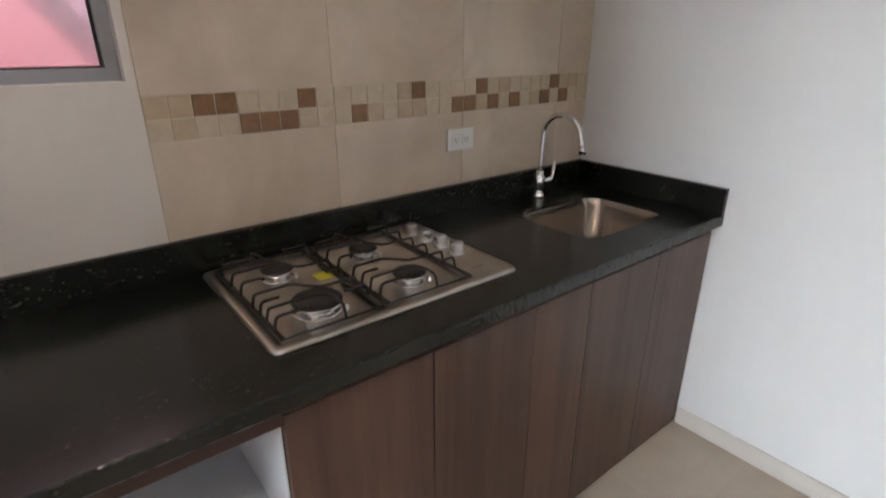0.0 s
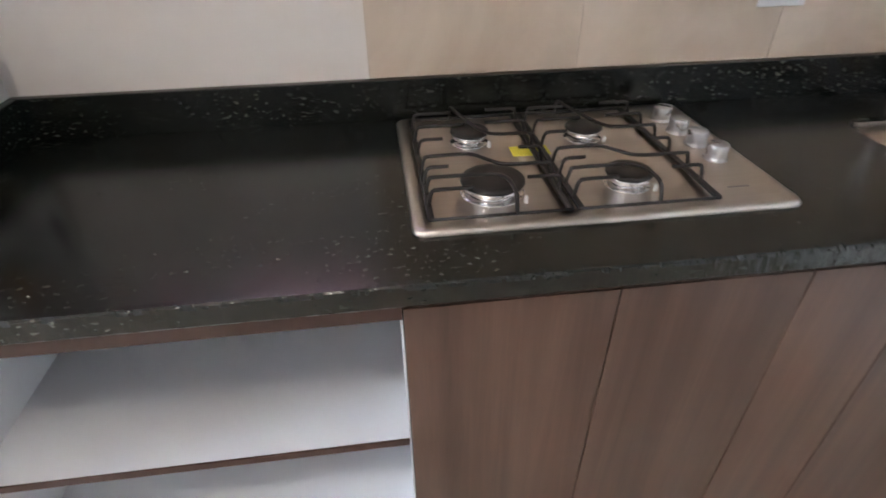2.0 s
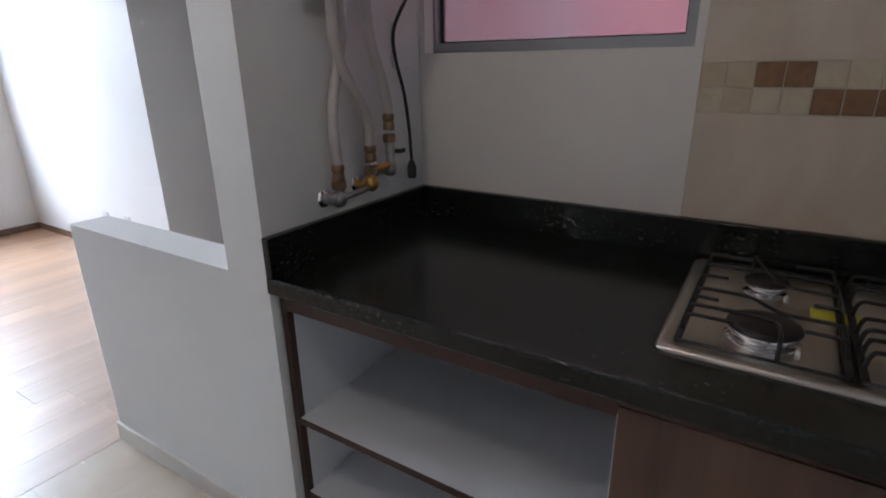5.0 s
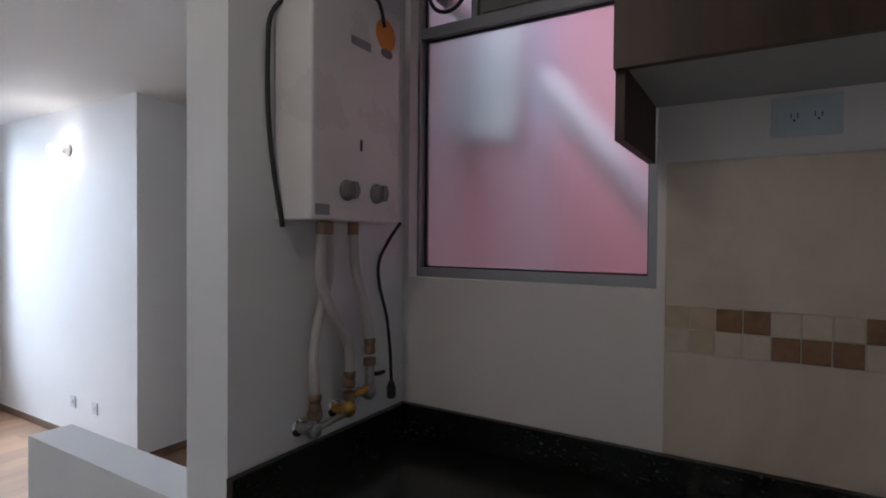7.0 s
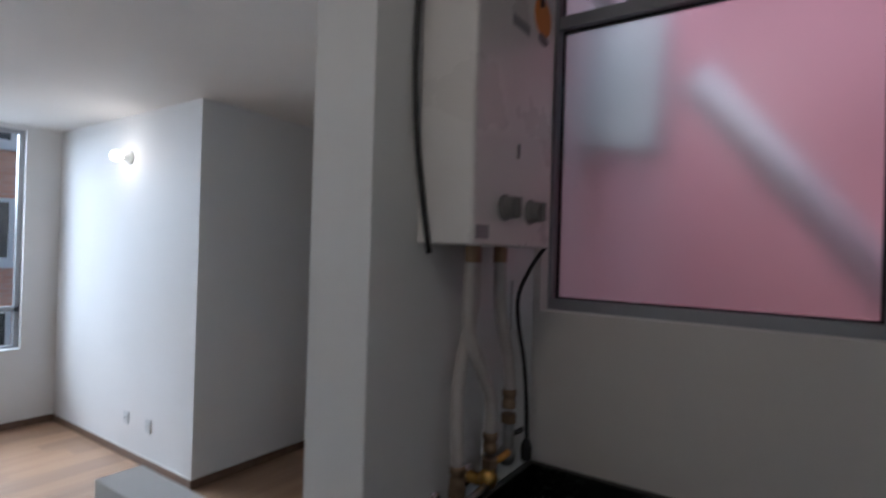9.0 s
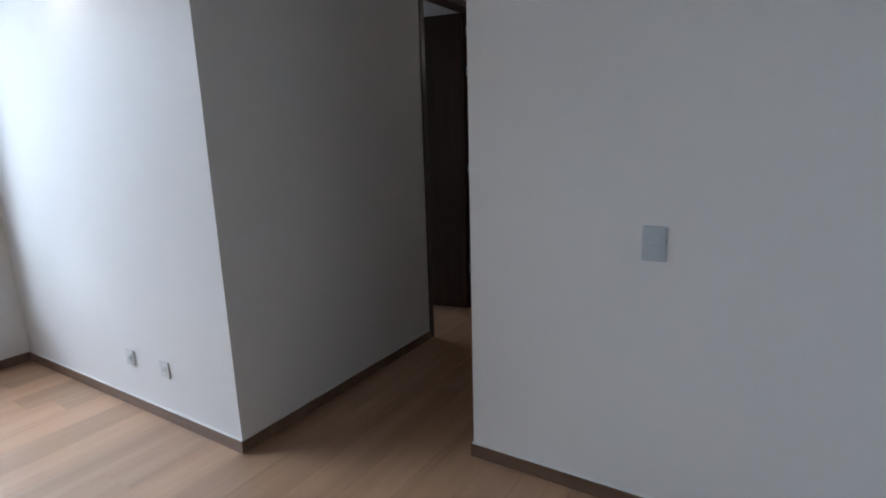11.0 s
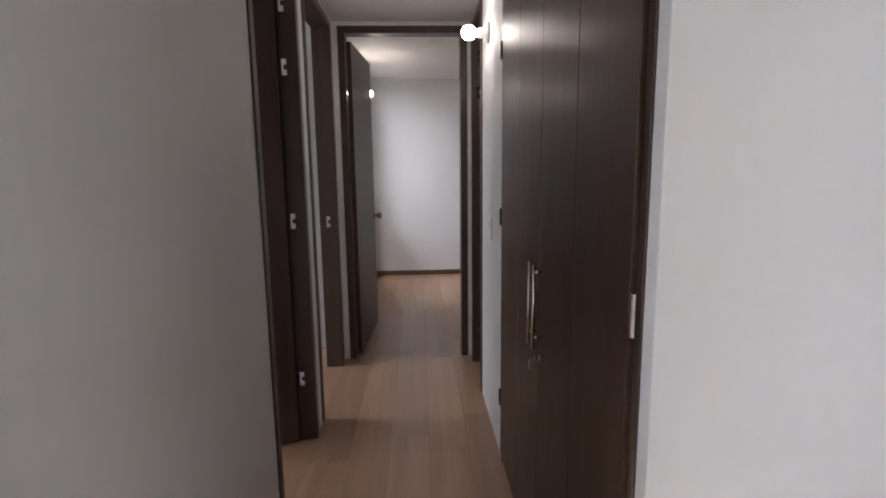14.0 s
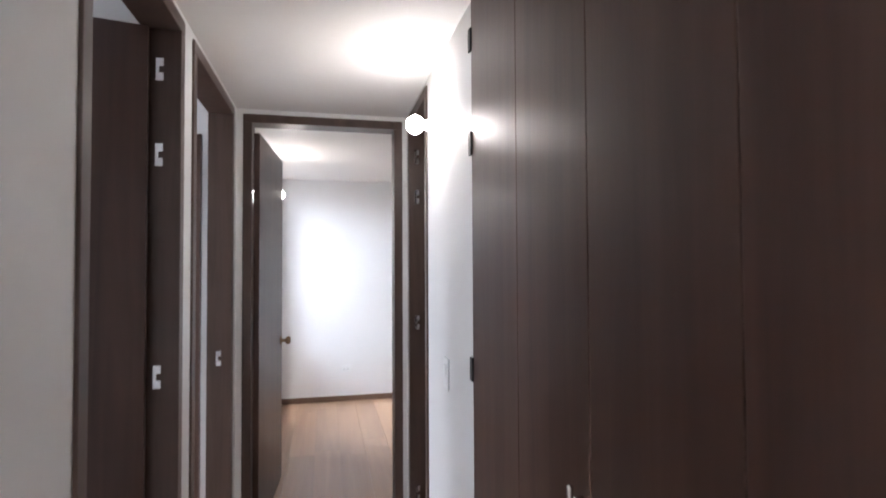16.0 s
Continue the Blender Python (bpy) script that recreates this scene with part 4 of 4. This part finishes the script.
wpart("sticker", lathe([(0.024, 0), (0.024, 0.0012), (0.001, 0.0012)], Matrix.Translation((HX, -0.248, 1.970)) @ Matrix.Diagonal((1, 1, 0.5, 1)) @ Matrix.Rotation(radians(90), 4, "Y")), M_GREY_PLASTIC, heater, hi, "small dark sticker")
for x, y in ((0.070, -0.428), (0.052, -0.390), (0.070, -0.318)):
    wpart("connector", lathe([(0.014, 0), (0.014, 0.03), (0.010, 0.032)], Matrix.Translation((x, y, 1.505)), 12), M_BRASS_DULL, heater, hi, "dark pipe connector")

flue = thing("flue_pipe", "crinkled aluminium flue pipe from the heater through the window's top pane", "pipe", (0.075, -0.34, HZ1))
foil = plain("crinkled_foil", (0.62, 0.62, 0.64), 0.25, 1.0, 0.3, 60, 0.6, 120)
path = smooth_path([(-0.014, 0, 0.0), (-0.014, 0, 0.06), (-0.014, 0, 0.150), (-0.008, 0.010, 0.192), (0.004, 0.035, 0.203), (0.010, 0.062, 0.200)], 10)
rad = [0.029 + 0.0014 * math.sin(i * 1.7) for i in range(len(path))]
part("pipe", tube(path, 0.029, 20, radii=rad), foil, flue, smooth=True)
part("tube", tube([(0.010, 0.055, 0.200), (0.032, 0.407, 0.154), (0.040, 0.56, 0.133)], 0.0245, 20), plain("grey_galvanised_tube", (0.42, 0.42, 0.43), 0.35, 1.0, 0.1, 30), flue, "smooth grey outlet tube", smooth=True)
bm = bmesh.new()
loop = [(0.036 + 0.064 * math.cos(2 * math.pi * k / 32), 0.407, 0.178 + 0.064 * math.sin(2 * math.pi * k / 32)) for k in range(33)]
tube(loop, 0.006, 8, bm)
part("collar", bm, M_BLACK, flue, "black rubber collar", smooth=True)

hoses = [("water_hose", [(0.070, -0.428, 1.515), (0.068, -0.428, 1.485), (0.062, -0.420, 1.392), (0.062, -0.377, 1.306), (0.058, -0.319, 1.227), (0.055, -0.311, 1.150)], "cream plastic hose between heater and valve"),
         ("water_hose", [(0.052, -0.390, 1.520), (0.045, -0.378, 1.416), (0.036, -0.400, 1.309), (0.048, -0.430, 1.233), (0.055, -0.433, 1.120)], "cream plastic hose between heater and valve"),
         ("gas_hose", [(0.070, -0.318, 1.515), (0.066, -0.303, 1.413), (0.060, -0.259, 1.322), (0.056, -0.234, 1.255), (0.055, -0.231, 1.222)], "cream gas hose under the heater")]
for nm, pts, lab in hoses:
    r0 = thing(nm, lab, "hose", pts[-1], "hoses under the heater")
    part("hose", tube([Vector(p) - Vector(pts[-1]) for p in smooth_path(pts, 6)], 0.0125, 12), M_PVC, r0, smooth=True)
    e = Vector(pts[-1])
    part("ferrule", lathe([(0.0135, -0.034), (0.0150, -0.032), (0.0150, -0.018), (0.0135, -0.016), (0.0135, -0.008), (0.0155, -0.006), (0.0155, 0.006), (0.0135, 0.008)], None, 16), M_BRASS_DULL, r0, "bronze hose end", smooth=True)
VALVES = ((-0.433, 1.085, M_GREY_METAL, "grey metal water valve on the wall", ((0.055, -0.002, -0.020), (0.062, -0.028, -0.026), (0.062, -0.040, -0.028)), M_GREY_METAL),
          (-0.311, 1.100, M_BRASS, "brass water valve on the wall", ((0.055, 0.004, -0.004), (0.066, 0.026, -0.002), (0.068, 0.056, 0.002)), M_YELLOW_BRASS),
          (-0.231, 1.172, M_GREY_METAL, "grey gas valve with a small black lever on the wall", ((0.055, 0.006, -0.040), (0.060, 0.034, -0.044), (0.060, 0.056, -0.044)), M_BLACK))
for y, z, mat, lab, lever, lmat in VALVES:
    v0 = thing("valve", lab, "valve", (0.0, y, z))
    drop = -0.045 if mat is not M_GREY_METAL or z < 1.1 else -0.092
    bm = tube(smooth_path([(0.0, 0, drop), (0.032, 0, drop), (0.050, 0, drop + 0.006), (0.055, 0, drop + 0.020), (0.055, 0, 0.002)], 4), 0.0125, 14)
    part("body", bm, mat, v0, smooth=True)
    part("nut", lathe([(0.014, -0.012), (0.018, -0.010), (0.018, 0.008), (0.014, 0.010)], Matrix.Translation((0.055, 0, -0.004)), 6), M_BRASS_DULL, v0, "bronze union nut")
    part("ball_body", lathe([(0.010, -0.020), (0.017, -0.013), (0.020, 0.0), (0.017, 0.013), (0.010, 0.020)], Matrix.Translation((0.052, 0, drop + 0.006)), 14), mat, v0, "round valve housing", smooth=True)
    part("flange", lathe([(0.024, 0), (0.024, 0.004), (0.014, 0.008)], Matrix.Translation((0.0005, 0, drop)) @ Matrix.Rotation(radians(90), 4, "Y")), M_CHROME, v0, "chrome wall flange", smooth=True)
    part("lever", tube(smooth_path(lever, 4), 0.008 if lmat is M_YELLOW_BRASS else 0.006, 10), lmat, v0, "small valve lever", smooth=True)
link = thing("supply_pipe", "short bare pipe between the two water valves", "pipe", (0.055, -0.433, 1.046))
part("pipe", tube([(0.0, 0.012, 0.0), (0.0, 0.112, 0.006)], 0.0075, 12), M_GREY_METAL, link, smooth=True)

cable = thing("power_cable", "black power cable that hangs from the heater to a plug", "cable", (0.11, -0.16, HZ0))
part("cord", tube(smooth_path([(-0.02, 0.018, 0.004), (-0.045, -0.002, -0.045), (-0.062, -0.024, -0.105), (-0.064, -0.018, -0.17), (-0.062, 0.012, -0.26), (-0.060, 0.026, -0.35), (-0.060, 0.032, -0.42), (-0.060, 0.034, -0.442)], 8), 0.0048, 10), M_BLACK, cable, smooth=True)
part("plug", lathe([(0.005, 0.02), (0.009, 0.012), (0.013, 0.0), (0.013, -0.028), (0.010, -0.032)][::-1], Matrix.Translation((-0.060, 0.034, -0.464)), 12), M_BLACK, cable, "black plug")
cable2 = thing("power_cable", "black cable that runs down the heater's side", "cable", (0.012, -0.522, 1.52))
part("cord", tube(smooth_path([(0.02, 0.02, 0.52), (0.0, -0.006, 0.47), (-0.004, -0.012, 0.40), (-0.002, -0.012, 0.25), (0.01, -0.006, 0.12), (0.02, 0.01, 0.0)], 8), 0.0055, 8), M_BLACK, cable2, smooth=True)
cable3 = thing("sensor_cable", "short black cable between flue and heater", "cable", (0.11, -0.34, HZ1))
part("cord", tube(smooth_path([(-0.03, -0.02, 0.012), (0.012, 0.0, 0.012), (0.020, 0.045, -0.004), (0.012, 0.078, -0.050)], 8), 0.0045, 8), M_BLACK, cable3, smooth=True)


# ---- skirting ----
def skirt(name, boxes, mat, label):
    bm = bmesh.new()
    for b in boxes:
        box_bm(bm, *b, 0.002)
    part(name, bm, mat, None, label, category="skirting", kind="structure")


SH = 0.056
skirt("baseboard", [(XW, XG + 0.010, YL - 0.010, YL, 0, SH), (XG, XG + 0.010, YL, D1[0] - 0.001, 0, SH), (XW, XW + 0.01, YC, YL - 0.01, 0, SH),
                    (XR - 0.010, -0.14, YS - 0.010, YS, 0, SH)], M_SKIRT, "brown laminate skirting board in the living room")
skirt("trim", [(XW, XG + 0.006, YL - 0.006, YL, SH, SH + 0.008), (XG, XG + 0.006, YL, D1[0] - 0.001, SH, SH + 0.008), (XR - 0.006, -0.14, YS - 0.006, YS, SH, SH + 0.008)],
      M_PLASTIC, "white sealing bead on top of the skirting")
skirt("trim_bedroom", [(XG + 0.006, 0.8, YB - 0.006, YB, SH, SH + 0.012), (XG, XG + 0.006, YE + 0.1, YB, SH, SH + 0.012)], M_PLASTIC, "white sealing bead on top of the bedroom skirting")
skirt("baseboard_bedroom", [(XG + 0.01, 0.8, YB - 0.010, YB, 0, SH), (XG, XG + 0.010, YE + 0.1, YB, 0, SH)], M_SKIRT, "brown laminate skirting board in the bedroom")
skirt("baseboard_kitchen", [(XK - 0.010, XK, YC, FY - 0.002, 0, 0.075), (-1.043, -0.14, -0.598, -0.588, 0, 0.075), (-0.14, -0.0, -0.640, -0.630, 0, 0.075)],
      plain("pale_ceramic_skirting", (0.60, 0.56, 0.51), 0.35, vary=0.05), "pale ceramic skirting in the kitchen")

# ---- pieces of the floor and of the tiled wall ----
def mesh_of(boxdims, bevel=0.0):
    bm = bmesh.new()
    box_bm(bm, *boxdims, bevel, 1)
    me = bpy.data.meshes.new("piece")
    bm.to_mesh(me)
    bm.free()
    return me


def piece(name, me, at, parent):
    ob = new(name, me)
    ob.location = at
    ob.parent = parent
    return ob


def clipped_piece(name, x0, x1, y0, y1, mat, parent, gap, z0=-0.006, z1=0.0):
    me = mesh_of((-(x1 - x0) / 2 + gap, (x1 - x0) / 2 - gap, -(y1 - y0) / 2 + gap, (y1 - y0) / 2 - gap, z0, z1))
    me.materials.append(mat)
    return piece(name, me, ((x0 + x1) / 2, (y0 + y1) / 2, 0), parent)


TS = 0.45
x = XK
while x > -1.033 + 0.001:
    x0 = max(x - TS, -1.033)
    y = -0.0
    while y > YC + 0.001:
        y0 = max(y - TS, YC)
        if not (x <= -0.139 and y0 > -0.46):
            clipped_piece("tile", x0, x, y0, min(y, 0), M_FLOORTILE, floor, 0.00025)
        y = y0
    x = x0
PW, PL = 0.19, 1.22
rng = random.Random(4)
x = XW
while x < 0.8:
    x1 = x + PW
    y = YC - rng.random() * PL
    while y < YB:
        y1 = y + PL
        spans = [(max(y, YC), min(y1, YB))]
        if x < -1.034 and x1 > -1.033 and y < -0.452:
            clipped_piece("plank", x, -1.034, max(y, YC), min(y1, -0.45), M_PLANK, floor, 0.0006)
        if x1 > -1.033:
            spans = [(max(a, -0.45 if x1 <= -0.1 else YE + 0.1), b) for a, b in spans]
            spans = [(a, min(b, YS) if a < YS and x1 <= -0.1 and b > YS and a < 2 and x > -1.1 else b) for a, b in spans]
        for a, b in spans:
            if b - a > 0.02:
                clipped_piece("plank", x, min(x1, 0.8), a, b, M_PLANK, floor, 0.0006)
        y = y1
    x = x1

tiles = structure("tile_bed", [(0.757, XK - 0.001, -0.003, -0.0005, 0.994, 1.68)], M_GROUT, "pale grout behind the wall tiles", "wall")


def wall_tile(x0, x1, z0, z1, mat, gap=0.0008):
    me = mesh_of((-(x1 - x0) / 2 + gap, (x1 - x0) / 2 - gap, -0.003, 0.0, -(z1 - z0) / 2 + gap, (z1 - z0) / 2 - gap), 0.0006)
    me.materials.append(mat)
    piece("tile", me, ((x0 + x1) / 2, -0.003, (z0 + z1) / 2), tiles)


xs = [0.757, 1.235, 1.713, 2.191, XK - 0.001]
for a, b in zip(xs, xs[1:]):
    wall_tile(a, b, 0.994, 1.239, M_TILE)
    wall_tile(a, b, 1.346, 1.680, M_TILE)
dark_up, dark_lo = (2, 3, 7, 14, 19, 26), (4, 5, 6, 10, 17, 18, 20, 22, 25, 27)
mid = (13, 24, 1)
pitch = 0.0535
k = 0
while 0.757 + k * pitch < XK - 0.004:
    a, b = 0.757 + k * pitch, min(0.757 + (k + 1) * pitch, XK - 0.001)
    for row, dark in ((1, dark_up), (0, dark_lo)):
        z0 = 1.2395 + row * 0.0532
        mat = M_TILE_C if k in dark else (M_TILE_B if (k in mid and row == 0) or rng.random() < 0.22 else M_TILE_A)
        wall_tile(a, b, z0, z0 + 0.0532, mat, 0.0014)
    k += 1
